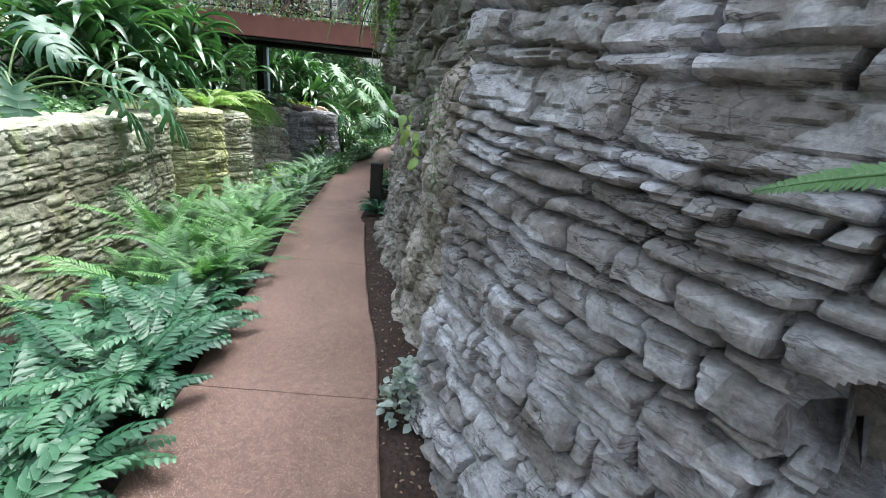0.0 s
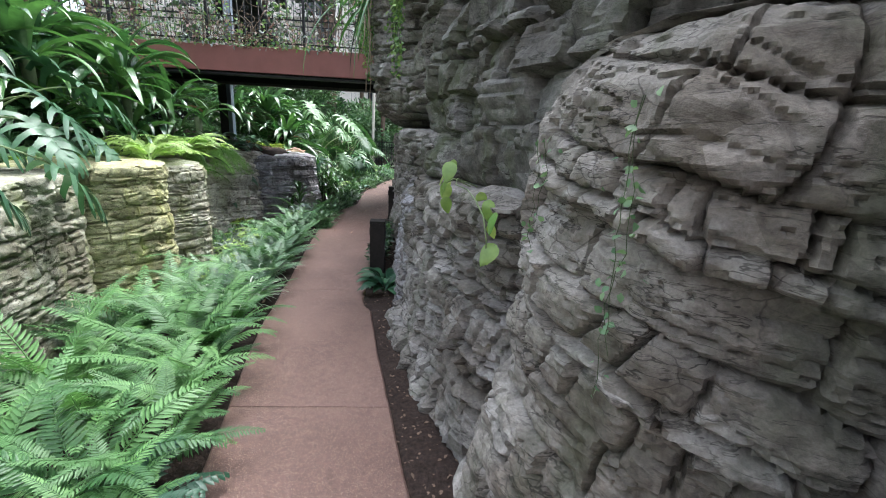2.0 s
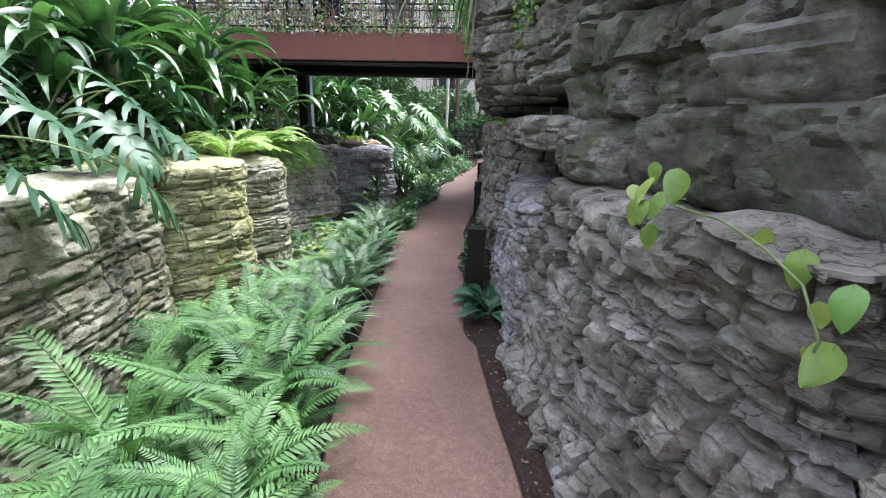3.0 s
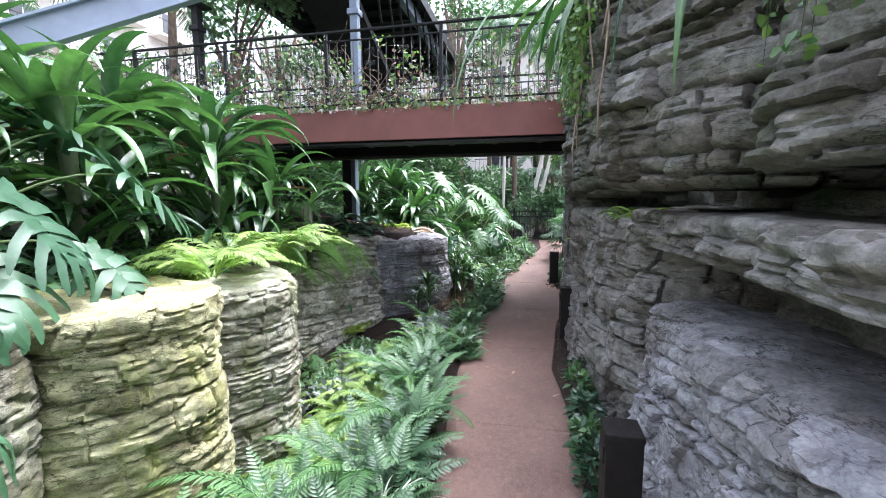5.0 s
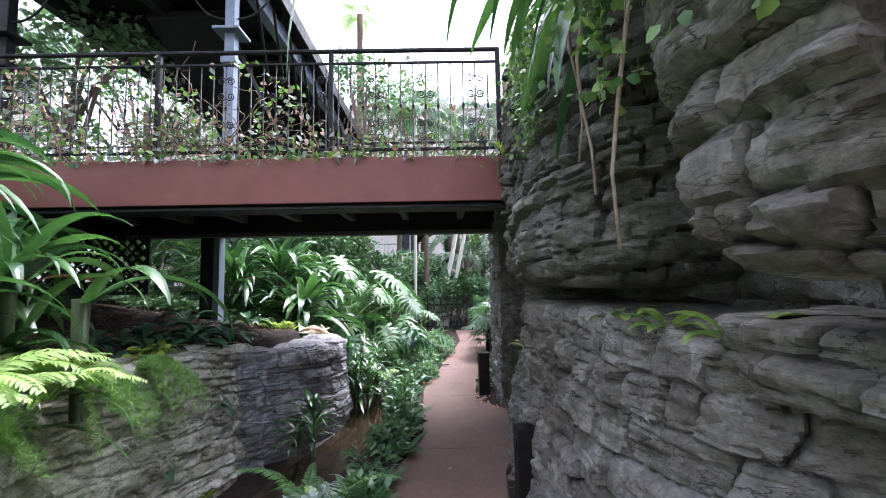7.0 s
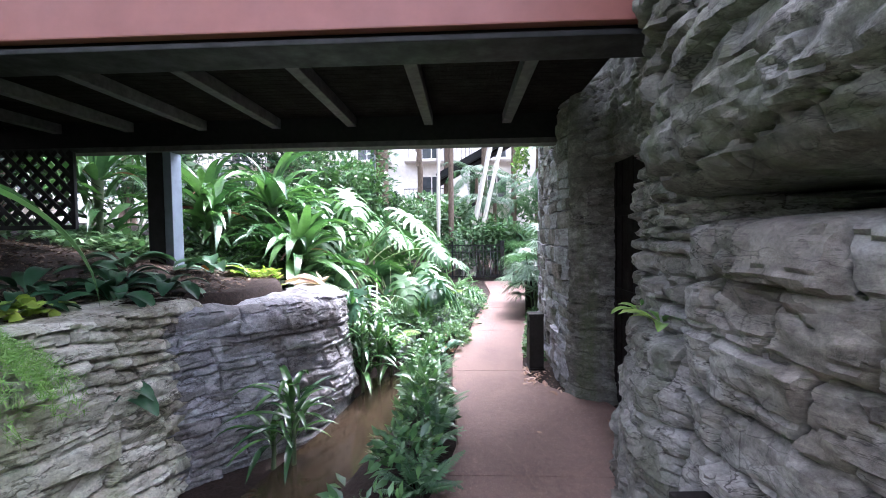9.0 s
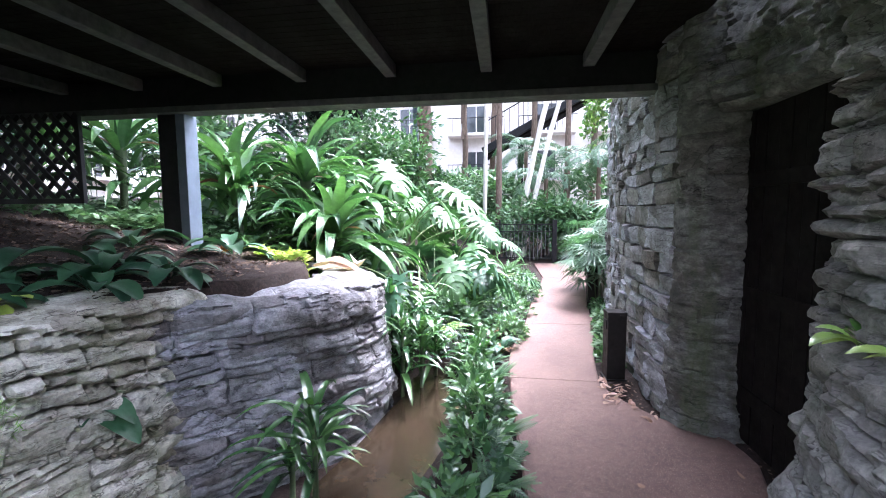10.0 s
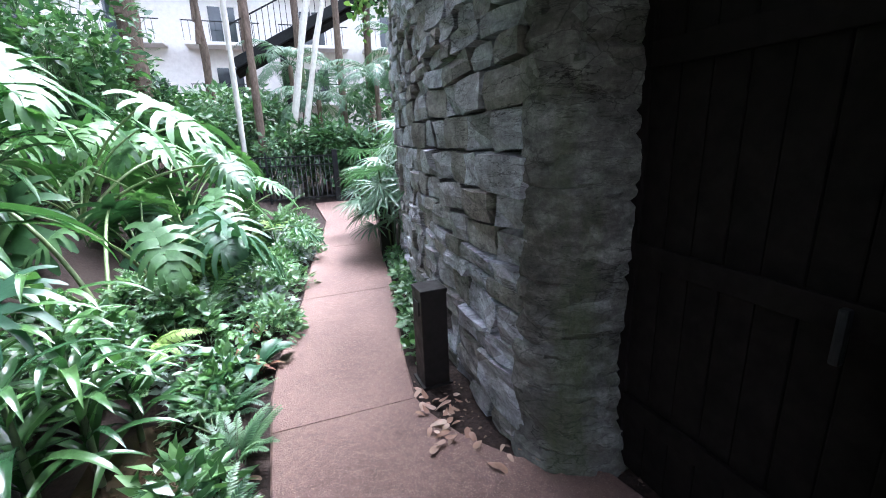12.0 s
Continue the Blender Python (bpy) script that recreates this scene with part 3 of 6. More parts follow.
def ground_height(x, y):
    left, right, wall = at_y(LEFT_EDGE, y), at_y(RIGHT_EDGE, y), at_y(WALL_LINE, y)
    u = np.clip((left - 0.25 - x) / np.maximum(0.4, (left - 0.25) - (wall + 0.75)), 0, 1)
    fade = np.clip((15.5 - y) / 1.5, 0, 1)
    low = FLOOR - 0.035 - 0.36 * u * u * (3 - 2 * u) * fade
    bed = np.interp(y, [9.2, 10.2, 11.4, 12.4, 13.4, 15.2], [-3.3, -3.25, -3.0, -2.76, -2.62, -2.75])
    low = np.minimum(low, FLOOR - 0.036 - 0.36 * np.exp(-((x - bed) / 0.42) ** 4) * np.clip((14.6 - y) / 0.6, 0, 1) * np.clip((y - 8.5) / 0.8, 0, 1))
    w = np.clip((wall - 0.02 - x) / 0.3, 0, 1)
    terrace = 0.95 + 0.16 * np.clip(wall - 0.5 - x, 0, 6) + 0.02 * fbm(x * 2, y * 2, 3, 3)
    soft = np.clip((left - 0.5 - x) / 3.2, 0, 1)
    step = np.where(y < 13.6, w, np.where(y > 15.2, soft * soft * (3 - 2 * soft), w + (soft * soft * (3 - 2 * soft) - w) * np.clip((y - 13.6) / 1.6, 0, 1)))
    h = low * (1 - step) + terrace * step
    far = np.clip((np.abs(x) + np.abs(y - 8) - 22) / 30, 0, 1)
    rough = 0.03 * fbm(x * 3, y * 3, 11, 4)
    on_path = np.clip(np.minimum(x - left, right - x) / 0.1 + 0.3, 0, 1)
    return FLOOR + (h - FLOOR + rough * (1 - on_path)) * (1 - far) - 0.03 * on_path + 0.02 * (x > right)


def grid_axis(lo, hi, step, far):
    core = np.arange(lo, hi + step / 2, step)
    out = []
    g, p = step, core[-1]
    while p < far:
        g *= 1.45
        p += g
        out.append(p)
    out2 = []
    g, p = step, core[0]
    while p > -far:
        g *= 1.45
        p -= g
        out2.append(p)
    return np.array(out2[::-1] + list(core) + out)


gx, gy = grid_axis(-7, 1.5, 0.06, 400), grid_axis(-1, 23, 0.08, 400)
GX, GY = np.meshgrid(gx, gy)
GZ = ground_height(GX, GY)
idx = np.arange(GX.size).reshape(GX.shape)
quads = np.stack([idx[:-1, :-1], idx[:-1, 1:], idx[1:, 1:], idx[1:, :-1]], -1).reshape(-1, 4)
tagged(new("ground", mesh_fast("ground", np.stack([GX, GY, GZ], -1).reshape(-1, 3), quads, SOIL)), "dark brown mulch soil of the planted banks", "ground", "", "structure")


def height_at(x, y):
    return float(ground_height(np.array([x]), np.array([y]))[0])


# the path: poured slabs between sawn joints, with a rounded edge
JOINTS = [-4, -1.6, 1.98, 3.98, 5.96, 7.6, 9.35, 11.12, 13.26, 15.3, 17.4, 19.6, 22.4]
path_top = thing("path", "red-brown exposed-aggregate concrete garden path in slabs", "path", kind="structure", at=(0, 0, FLOOR))
for a, c in zip(JOINTS[:-1], JOINTS[1:]):
    ys = np.linspace(a + 0.003, c - 0.003, max(4, int((c - a) / 0.12)))
    ls, rs = at_y(LEFT_EDGE, ys), at_y(RIGHT_EDGE, ys)
    wob = 0.012 * fbm(ys * 3, ys * 0, 4, 3)
    rows = []
    for inset, z in ((0, -0.10), (0, -0.012), (0.012, 0.0)):
        rows.append((ls + inset + wob, z))
    cols = [np.stack([x, ys, np.full_like(ys, z)], 1) for x, z in rows]
    for k in np.linspace(0.06, 0.94, 12):
        cols.append(np.stack([ls + (rs - ls) * k, ys, 0.004 * fbm(ys * 2, ys * 0 + 9 * k, 2, 2)], 1))
    cols += [np.stack([rs - i + wob, ys, np.full_like(ys, z)], 1) for i, z in ((0.012, 0.0), (0, -0.012), (0, -0.10))]
    P = np.stack(cols, 1)
    lip0, lip1 = P[:1].copy(), P[-1:].copy()
    lip0[..., 2] -= 0.03
    lip1[..., 2] -= 0.03
    P = np.concatenate([lip0, P, lip1])
    i2 = np.arange(P.shape[0] * P.shape[1]).reshape(P.shape[:2])
    q = np.stack([i2[:-1, :-1], i2[:-1, 1:], i2[1:, 1:], i2[1:, :-1]], -1).reshape(-1, 4)
    hang(new("slab", mesh_fast("slab", P.reshape(-1, 3), q, PATHM, False)), path_top)

# ---- rockwork beside the path ----
hollow = lambda X, Y, Z: 1.1 * np.clip((0.34 + 0.38 * Z - Y) / 0.05, 0, 1) * np.clip((np.minimum(1.06 + 0.69 * (0.73 - Y), 1.26) + 0.03 * np.sin(17 * Y) - Z) / 0.04, 0, 1)
rock("rock_face", "grey layered artificial rock face with open joints", [(1.7, -3.6), (1.35, -1.6), (1.15, -0.5), (0.98, 0.3), (0.74, 0.75), (0.53, 1.08), (0.33, 1.5), (0.16, 1.86), (0.09, 2.04), (0.2, 2.17), (0.8, 2.3)],
     -0.32, 3.4, ROCK, 3, step=0.011, row=0.1, block=0.33, tilt=-0.03, depth=0.032, crack=0.06, flare=0.2, cave=hollow)
rock("rock_buttress", "grey rounded rock buttress with cracked blocks", [(0.95, 2.2), (0.42, 2.36), (0.06, 2.6), (-0.04, 2.85), (-0.12, 3.15), (-0.1, 3.42), (0.3, 3.6)],
     -0.32, 1.85, ROCK_TAN, 8, step=0.0125, row=0.15, block=0.34, tilt=-0.2, depth=0.03, crack=0.05, flare=0.13, top=0.3, lean=-0.05)
rock("rock_shelf", "brown-grey pitted rock shelf", [(0.5, 3.3), (-0.12, 3.55), (-0.3, 4.1), (-0.42, 4.6), (-0.52, 5.1), (-0.5, 5.35), (0.0, 5.6), (0.4, 5.7)],
     -0.32, 1.22, ROCK_WARM, 14, step=0.016, row=0.10, block=0.24, tilt=-0.06, depth=0.06, crack=0.04, flare=0.16, top=0.12, top_wave=0.14)
rock("rock_base", "grey cracked rock block with a sloping worn top", [(0.4, 5.05), (-0.35, 5.25), (-0.6, 5.55), (-0.66, 6.1), (-0.68, 6.7), (-0.7, 7.2), (-0.66, 7.52), (-0.4, 7.72), (0.2, 7.8)],
     -0.32, 0.94, ROCK_BLUE, 22, step=0.0125, row=0.13, block=0.3, tilt=0.16, depth=0.028, crack=0.05, flare=0.04, top=0.16, cap=0.9, lean=-0.05)
rock("rock_ledge", "grey stepped rock ledge with a flat top", [(0.2, 7.35), (-0.45, 7.6), (-0.66, 7.85), (-0.74, 8.3), (-0.83, 8.9), (-0.86, 9.6), (-0.8, 10.15), (-0.2, 10.4)],
     -0.32, 1.48, ROCK_WARM, 21, step=0.014, row=0.13, block=0.26, depth=0.05, crack=0.06, flare=0.06, top=0.05, top_wave=0.1, cap=0.9)
rock("rock_ledge", "low brown-grey rock ledge holding a planting pocket", [(-0.2, 9.9), (-0.84, 10.2), (-0.88, 10.6), (-0.76, 11.0), (-0.62, 11.32), (0.0, 11.45)],
     -0.32, 0.94, ROCK_WARM, 27, step=0.018, row=0.11, block=0.34, depth=0.05, crack=0.04, flare=0.05, top=0.1)
rock("rock_slab", "grey layered rock slab jutting out over a dark slot", [(0.4, 4.85), (-0.3, 5.1), (-0.56, 5.5), (-0.64, 6.0), (-0.66, 6.6), (-0.68, 7.2), (-0.7, 7.7), (-0.55, 8.0), (0.1, 8.1)],
     1.31, 1.54, ROCK_WARM, 33, step=0.014, row=0.07, block=0.34, depth=0.04, crack=0.045, top=0.05, under=0.08, cap=1.0)
rock("rock_boulder", "large grey overhanging rock boulder", [(0.4, 4.9), (-0.2, 5.2), (-0.42, 5.6), (-0.6, 6.0), (-0.62, 6.3), (-0.1, 6.6)],
     1.72, 4.2, ROCK_WARM, 39, step=0.016, row=0.14, block=0.5, tilt=0.15, depth=0.06, crack=0.045, top=0.4, under=0.15, lean=-0.22)
# the darker rock tone stands in for plant shade on this boulder
rock("rock_boulder", "tall brown-grey overhanging rock boulder", [(0.3, 6.0), (-0.55, 6.35), (-0.85, 6.7), (-1.04, 7.1), (-1.02, 7.42), (-0.6, 7.62), (0.2, 7.7)],
     1.66, 5.2, ROCK_WARM, 45, step=0.014, row=0.08, block=0.34, tilt=-0.05, depth=0.055, crack=0.055, top=0.4, under=0.3, lean=0.0)
# darkened rock: the boulder's shade is part of its colour
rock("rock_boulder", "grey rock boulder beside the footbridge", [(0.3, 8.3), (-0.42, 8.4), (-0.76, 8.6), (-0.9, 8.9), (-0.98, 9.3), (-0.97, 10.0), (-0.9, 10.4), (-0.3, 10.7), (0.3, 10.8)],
     1.62, 3.75, ROCK_SHADED, 51, step=0.018, row=0.11, block=0.3, tilt=0.1, depth=0.05, crack=0.04, top=0.5, under=0.25, top_wave=0.5)
rock("rock_pier", "brown-grey rock pier under the footbridge", [(0.0, 9.9), (-0.62, 10.15), (-0.72, 10.5), (-0.66, 10.9), (-0.56, 11.2), (-0.5, 11.45), (0.0, 11.52)],
     0.7, 3.1, ROCK_WARM, 57, step=0.018, row=0.08, block=0.3, depth=0.05, crack=0.035, top=0.2, under=0.05)
rock("rock_backing", "dark grey rock face behind the boulders", [(2.2, -4), (1.3, 0.0), (0.75, 2.0), (0.42, 3.5), (0.2, 5.0), (0.05, 7.0), (-0.1, 9.0), (-0.1, 11.2), (0.1, 12.2), (0.4, 16.0)],
     -0.4, 4.6, ROCK_WARM, 63, step=0.035, row=0.16, block=0.4, depth=0.09, crack=0.05, top=0.5, cap=3.0, top_wave=0.8)
# crag in the darkened rock, shade included in the tone
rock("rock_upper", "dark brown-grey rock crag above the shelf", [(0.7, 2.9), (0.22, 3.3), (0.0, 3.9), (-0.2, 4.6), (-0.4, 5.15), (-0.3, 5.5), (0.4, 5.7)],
     1.16, 4.6, ROCK_SHADED, 64, step=0.02, row=0.18, block=0.32, depth=0.1, crack=0.06, top=0.4, under=0.2, lean=-0.04)
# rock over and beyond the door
# hood and jamb carry the shade under the footbridge in their rock colour
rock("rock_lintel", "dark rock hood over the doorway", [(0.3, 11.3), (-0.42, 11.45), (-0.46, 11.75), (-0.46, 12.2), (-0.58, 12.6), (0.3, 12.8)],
     2.12, 3.3, ROCK_SHADED, 69, step=0.022, row=0.14, block=0.5, depth=0.03, crack=0.02, top=0.3, under=0.12)
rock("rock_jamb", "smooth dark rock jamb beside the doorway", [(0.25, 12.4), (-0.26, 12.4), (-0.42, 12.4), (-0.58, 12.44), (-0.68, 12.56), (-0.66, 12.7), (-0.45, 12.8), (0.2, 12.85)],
     -0.32, 3.2, ROCK_SHADED, 75, step=0.022, row=0.3, block=0.8, depth=0.012, crack=0.01, flare=0.06, top=0.3)

# ---- retaining wall and rocks on the bank ----
rock("retaining_wall", "long algae-green retaining wall of layered rock", [(-4.6, 6.3), (-3.75, 6.0), (-3.6, 5.5), (-3.46, 4.9), (-3.42, 4.0), (-3.36, 3.2), (-3.32, 1.5), (-3.35, 0.0), (-3.3, -4.0)],
     -0.7, 1.0, ROCK_ALGAE, 81, step=0.016, row=0.12, block=0.45, tilt=0.02, depth=0.016, crack=0.018, top=0.07, cap=0.45)
rock("retaining_wall", "lime-stained rounded end of the retaining wall", [(-4.5, 7.15), (-3.75, 7.05), (-3.46, 6.92), (-3.3, 6.68), (-3.34, 6.35), (-3.7, 6.0), (-4.3, 5.8)],
     -0.7, 1.05, ROCK_LIME, 87, step=0.014, row=0.11, block=0.4, depth=0.015, crack=0.016, top=0.08, cap=0.5)
rock("retaining_wall", "buff retaining wall section of stacked blocks", [(-4.7, 8.5), (-3.95, 8.25), (-3.45, 7.8), (-3.26, 7.4), (-3.4, 7.05), (-3.7, 6.85), (-4.3, 6.8)],
     -0.7, 0.98, ROCK_ALGAE, 93, step=0.014, row=0.1, block=0.34, depth=0.015, crack=0.018, top=0.07, cap=0.5)
# only this wall takes the lightened buff rock, coloured as better lit
rock("retaining_wall", "grey-green retaining wall of cracked rock", [(-4.4, 12.3), (-3.9, 12.0), (-3.92, 11.5), (-4.0, 10.9), (-4.12, 10.3), (-4.2, 9.6), (-4.16, 8.9), (-4.1, 8.3), (-4.5, 7.9)],
     -0.7, 0.95, ROCK_BUFF_LIT, 99, step=0.018, row=0.11, block=0.36, tilt=-0.15, depth=0.03, crack=0.035, top=0.1, cap=0.5, lean=-0.12)
rock("rock_outcrop", "blue-grey rounded rock outcrop at the stream", [(-4.9, 14.5), (-3.85, 14.15), (-3.36, 13.65), (-3.14, 13.2), (-3.16, 12.7), (-3.42, 12.25), (-3.78, 11.85), (-4.0, 11.6), (-4.3, 11.2)],
     -0.7, 0.84, ROCK_BLUE, 105, step=0.014, row=0.12, block=0.5, tilt=-0.05, depth=0.03, crack=0.022, top=0.16, cap=0.4, flare=0.05, top_wave=0.1)

# ---- stream bed ----
ys = np.linspace(9.2, 14.1, 60)
mid = np.interp(ys, [9.2, 10.2, 11.4, 12.4, 13.4, 15.2], [-3.3, -3.25, -3.0, -2.76, -2.62, -2.75])
P = np.stack([np.stack([mid + w * np.interp(ys, [9.2, 11, 13, 15], [0.3, 0.42, 0.4, 0.3]), ys, np.full_like(ys, FLOOR - 0.3)], 1) for w in np.linspace(-0.95, 0.9, 8)], 1)
i2 = np.arange(P.shape[0] * P.shape[1]).reshape(P.shape[:2])
WATER = plain_material("shallow_brown_water", (0.022, 0.015, 0.009), (0.05, 0.036, 0.022), 4, 0.12, 0, 0.5, 0.12)
tagged(new("water", mesh_fast("water", P.reshape(-1, 3), np.stack([i2[:-1, :-1], i2[:-1, 1:], i2[1:, 1:], i2[1:, :-1]], -1).reshape(-1, 4), WATER)), "shallow still brown water in a narrow stream bed", "water", "", "structure")

# ---- door ----
door = thing("door_1", "dark plank door shut in the rock", "door", kind="structure", at=(-0.3, 11.95, FLOOR))
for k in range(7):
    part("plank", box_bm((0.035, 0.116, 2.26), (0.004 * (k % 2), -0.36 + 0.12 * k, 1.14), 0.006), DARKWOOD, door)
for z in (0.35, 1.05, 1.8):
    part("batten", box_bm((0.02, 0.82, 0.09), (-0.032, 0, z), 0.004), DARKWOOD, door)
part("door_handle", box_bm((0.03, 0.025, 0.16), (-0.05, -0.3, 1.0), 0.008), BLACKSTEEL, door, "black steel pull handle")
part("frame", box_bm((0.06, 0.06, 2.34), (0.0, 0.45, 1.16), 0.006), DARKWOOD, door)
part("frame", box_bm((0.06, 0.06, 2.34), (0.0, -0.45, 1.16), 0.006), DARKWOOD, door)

# ---- footbridge ----
bridge = thing("footbridge", "footbridge with a red-brown fascia over black steel", "bridge")
BX0, BX1 = -8.6, -0.62
blen, bmid = BX1 - BX0, (BX0 + BX1) / 2
part("fascia", box_bm((blen, 0.06, 0.45), (bmid, 10.45, 2.695), 0.008), REDPAINT, bridge, "red-brown painted fascia board")
part("flange", box_bm((blen, 0.28, 0.03), (bmid, 10.59, 2.43), 0.006), BLACKSTEEL, bridge)
part("beam", box_bm((blen, 0.06, 0.38), (bmid, 10.58, 2.64), 0.006), BLACKSTEEL, bridge, "black steel edge beam")
part("beam", box_bm((blen, 0.14, 0.3), (bmid, 13.2, 2.68), 0.006), BLACKSTEEL, bridge, "black steel edge beam")
part("flange", box_bm((blen, 0.2, 0.06), (bmid, 13.2, 2.5), 0.004), JOIST, bridge)
part("fascia", box_bm((blen, 0.05, 0.3), (bmid, 13.32, 2.78), 0.006), REDPAINT, bridge)
for k in range(9):
    part("joist", box_bm((0.10, 2.42, 0.11), (-1.26 - 0.87 * k, 11.9, 2.75), 0.006), JOIST, bridge, "weathered grey joist")
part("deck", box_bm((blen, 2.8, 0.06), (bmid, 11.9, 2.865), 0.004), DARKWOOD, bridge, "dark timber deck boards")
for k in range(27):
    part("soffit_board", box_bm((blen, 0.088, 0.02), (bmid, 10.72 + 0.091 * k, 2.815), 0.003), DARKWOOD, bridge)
for x, y in ((-5.3, 13.25), (-8.4, 13.25)):
    zb = height_at(x, y) - 0.05
    part("post", box_bm((0.2, 0.16, 2.47 - zb), (x - 0.08, y, (2.47 + zb) / 2), 0.008), BLACKSTEEL, bridge)
    # lit side of the black post, put in as a lighter blue-grey slab
    part("lit_post_face", box_bm((0.1, 0.18, 2.47 - zb), (x + 0.08, y, (2.47 + zb) / 2), 0.006), BLUESTEEL, bridge, "blue-grey post face coloured as its lit side")


def scroll(cx, cz, r, side, up, y):
    pts = []
    for k in range(26):
        t = k / 25
        a = t * 3.4 * math.pi
        q = r * (1 - 0.82 * t)
        pts.append((cx + side * (r - q * math.cos(a)), y, cz + up * q * math.sin(a)))
    return tube(pts, 0.006, 5)


def railing(name, label, x0, x1, y, z, posts):
    ob = thing(name, label, "railing", "footbridge railings")
    part("top_rail", box_bm((x1 - x0, 0.05, 0.028), ((x0 + x1) / 2, y, z + 1.12), 0.006), BLACKSTEEL, ob)
    part("rail", box_bm((x1 - x0, 0.025, 0.022), ((x0 + x1) / 2, y, z + 0.99), 0.004), BLACKSTEEL, ob)
    part("rail", box_bm((x1 - x0, 0.03, 0.025), ((x0 + x1) / 2, y, z + 0.09), 0.004), BLACKSTEEL, ob)
    for x in posts:
        part("post", box_bm((0.045, 0.045, 1.12), (x, y, z + 0.56), 0.004), BLACKSTEEL, ob)
    n = int((x1 - x0) / 0.125)
    bar = mesh_of("baluster", *join([tube([(0, 0, 0.09), (0, 0, 0.99)], 0.007, 6), tube([(0, 0, 0.5), (0, 0, 0.515), (0, 0, 0.545), (0, 0, 0.56)], [0.008, 0.014, 0.014, 0.008], 6)]), BLACKSTEEL)
    curl = mesh_of("scroll", *scroll(0, 0, 0.045, 1, 1, 0), BLACKSTEEL)
    for k in range(n + 1):
        o = hang(new("baluster", bar), ob)
        o.location = (x0 + (x1 - x0) * k / n, y, z)
        if k % 4 == 2:
            for sd in (-1, 1):
                for h, u in ((0.82, 1), (0.66, -1), (0.36, 1), (0.22, -1)):
                    o = hang(new("scroll", curl), ob)
                    o.matrix_local = Matrix.Translation((x0 + (x1 - x0) * k / n, y, z + h)) @ Matrix.Diagonal((sd, 1, u, 1))
    return ob


railing("railing", "black wrought-iron railing with scrolls along the footbridge", -8.5, -0.95, 10.47, 2.92, [-0.97, -2.66, -4.4, -6.1, -7.8])
railing("railing", "black wrought-iron railing behind the footbridge deck", -8.5, -0.75, 13.27, 2.92, [-0.8, -2.66, -4.4, -6.1, -7.8])

# ---- bollards ----
first = thing("bollard", "square dark bronze path bollard light on the soil edge", "bollard", "path bollards", at=(-0.93, 6.56, FLOOR))
part("body", box_bm((0.17, 0.17, 0.66), (0, 0, 0.29), 0.006), BOLLARD, first)
part("cap", box_bm((0.178, 0.178, 0.03), (0, 0, 0.632), 0.006), BOLLARD, first)
part("louvre", box_bm((0.012, 0.1, 0.09), (-0.088, 0, 0.52), 0.002), BLACKSTEEL, first)
part("base", box_bm((0.205, 0.205, 0.02), (0, 0, -0.012), 0.003), BOLLARD, first)
for x, y, a in ((-0.92, 9.86, 3), (-0.9, 13.43, 2), (-0.4, 16.95, -4)):
    copy_thing(first, pose(x, y, FLOOR, 0, 0, a))

# ---- lattice under the bridge end ----
lattice = thing("lattice_panel", "black diagonal lattice panel under the footbridge", "lattice", at=(-7.1, 12.95, 0.02))
part("frame", box_bm((1.9, 0.04, 0.05), (0, 0, 1.58), 0.004), BLACKSTEEL, lattice)
part("frame", box_bm((0.05, 0.04, 0.86), (0.93, 0, 2.0), 0.004), BLACKSTEEL, lattice)
for k in range(-6, 17):
    for s in (-1, 1):
        c = -0.95 + 0.17 * k if s > 0 else 0.95 - 0.17 * k
        xa, xb = c, c + s * 0.84
        lo, hi = (max(min(xa, xb), -0.93), min(max(xa, xb), 0.93))
        if hi - lo < 0.05:
            continue
        za, zb = 1.6 + s * (lo - c), 1.6 + s * (hi - c)
        m, ln = ((lo + hi) / 2, (za + zb) / 2), math.hypot(hi - lo, zb - za)
        part("slat", box_bm((ln, 0.012, 0.05), (m[0], 0.008 * s, m[1]), 0.0, Matrix.Rotation(-math.atan2(zb - za, hi - lo), 4, "Y")), BLACKSTEEL, lattice)


# ---- plant kinds ----
rng = random.Random(7)


def meshes_of(name, makers, mat):
    return [mesh_of(name, *v, mat) for v in makers]


FRONDS = meshes_of("frond", [frond(0.92, 78 - 9 * k, -30 + 14 * k, 30, 0.14, 0.022, seed=k, droop=0.18) for k in range(5)], FERN)
FRONDS_UP = meshes_of("frond", [frond(0.95, 86 - 5 * k, 30 - 12 * k, 34, 0.12, 0.019, seed=10 + k, droop=0.15) for k in range(3)], FERN)
FRONDS_LIME = meshes_of("frond", [frond(0.6, 70 - 12 * k, -50 + 12 * k, 26, 0.11, 0.022, seed=20 + k, droop=0.3) for k in range(3)], FERN_LIME)
FRONDS_HOLLY = meshes_of("frond", [frond(0.6, 66 - 9 * k, -25 + 8 * k, 13, 0.125, 0.05, seed=30 + k, droop=0.22, slant=66, tip=0.2, start=0.2, sickle=0.12) for k in range(4)], HOLLY)
FRONDS_DARK = meshes_of("frond", [frond(0.62, 74 - 10 * k, -10 + 10 * k, 20, 0.115, 0.026, seed=40 + k, droop=0.2) for k in range(4)], FERN_DEEP)
STRAPS = meshes_of("leaf", [blade(1.1, 0.15, 84 - 6 * k, 5 - 20 * k, 13, 0.3, power=1.7, twist=0.3 * (-1) ** k, wave=0.04) for k in range(6)], STRAP)
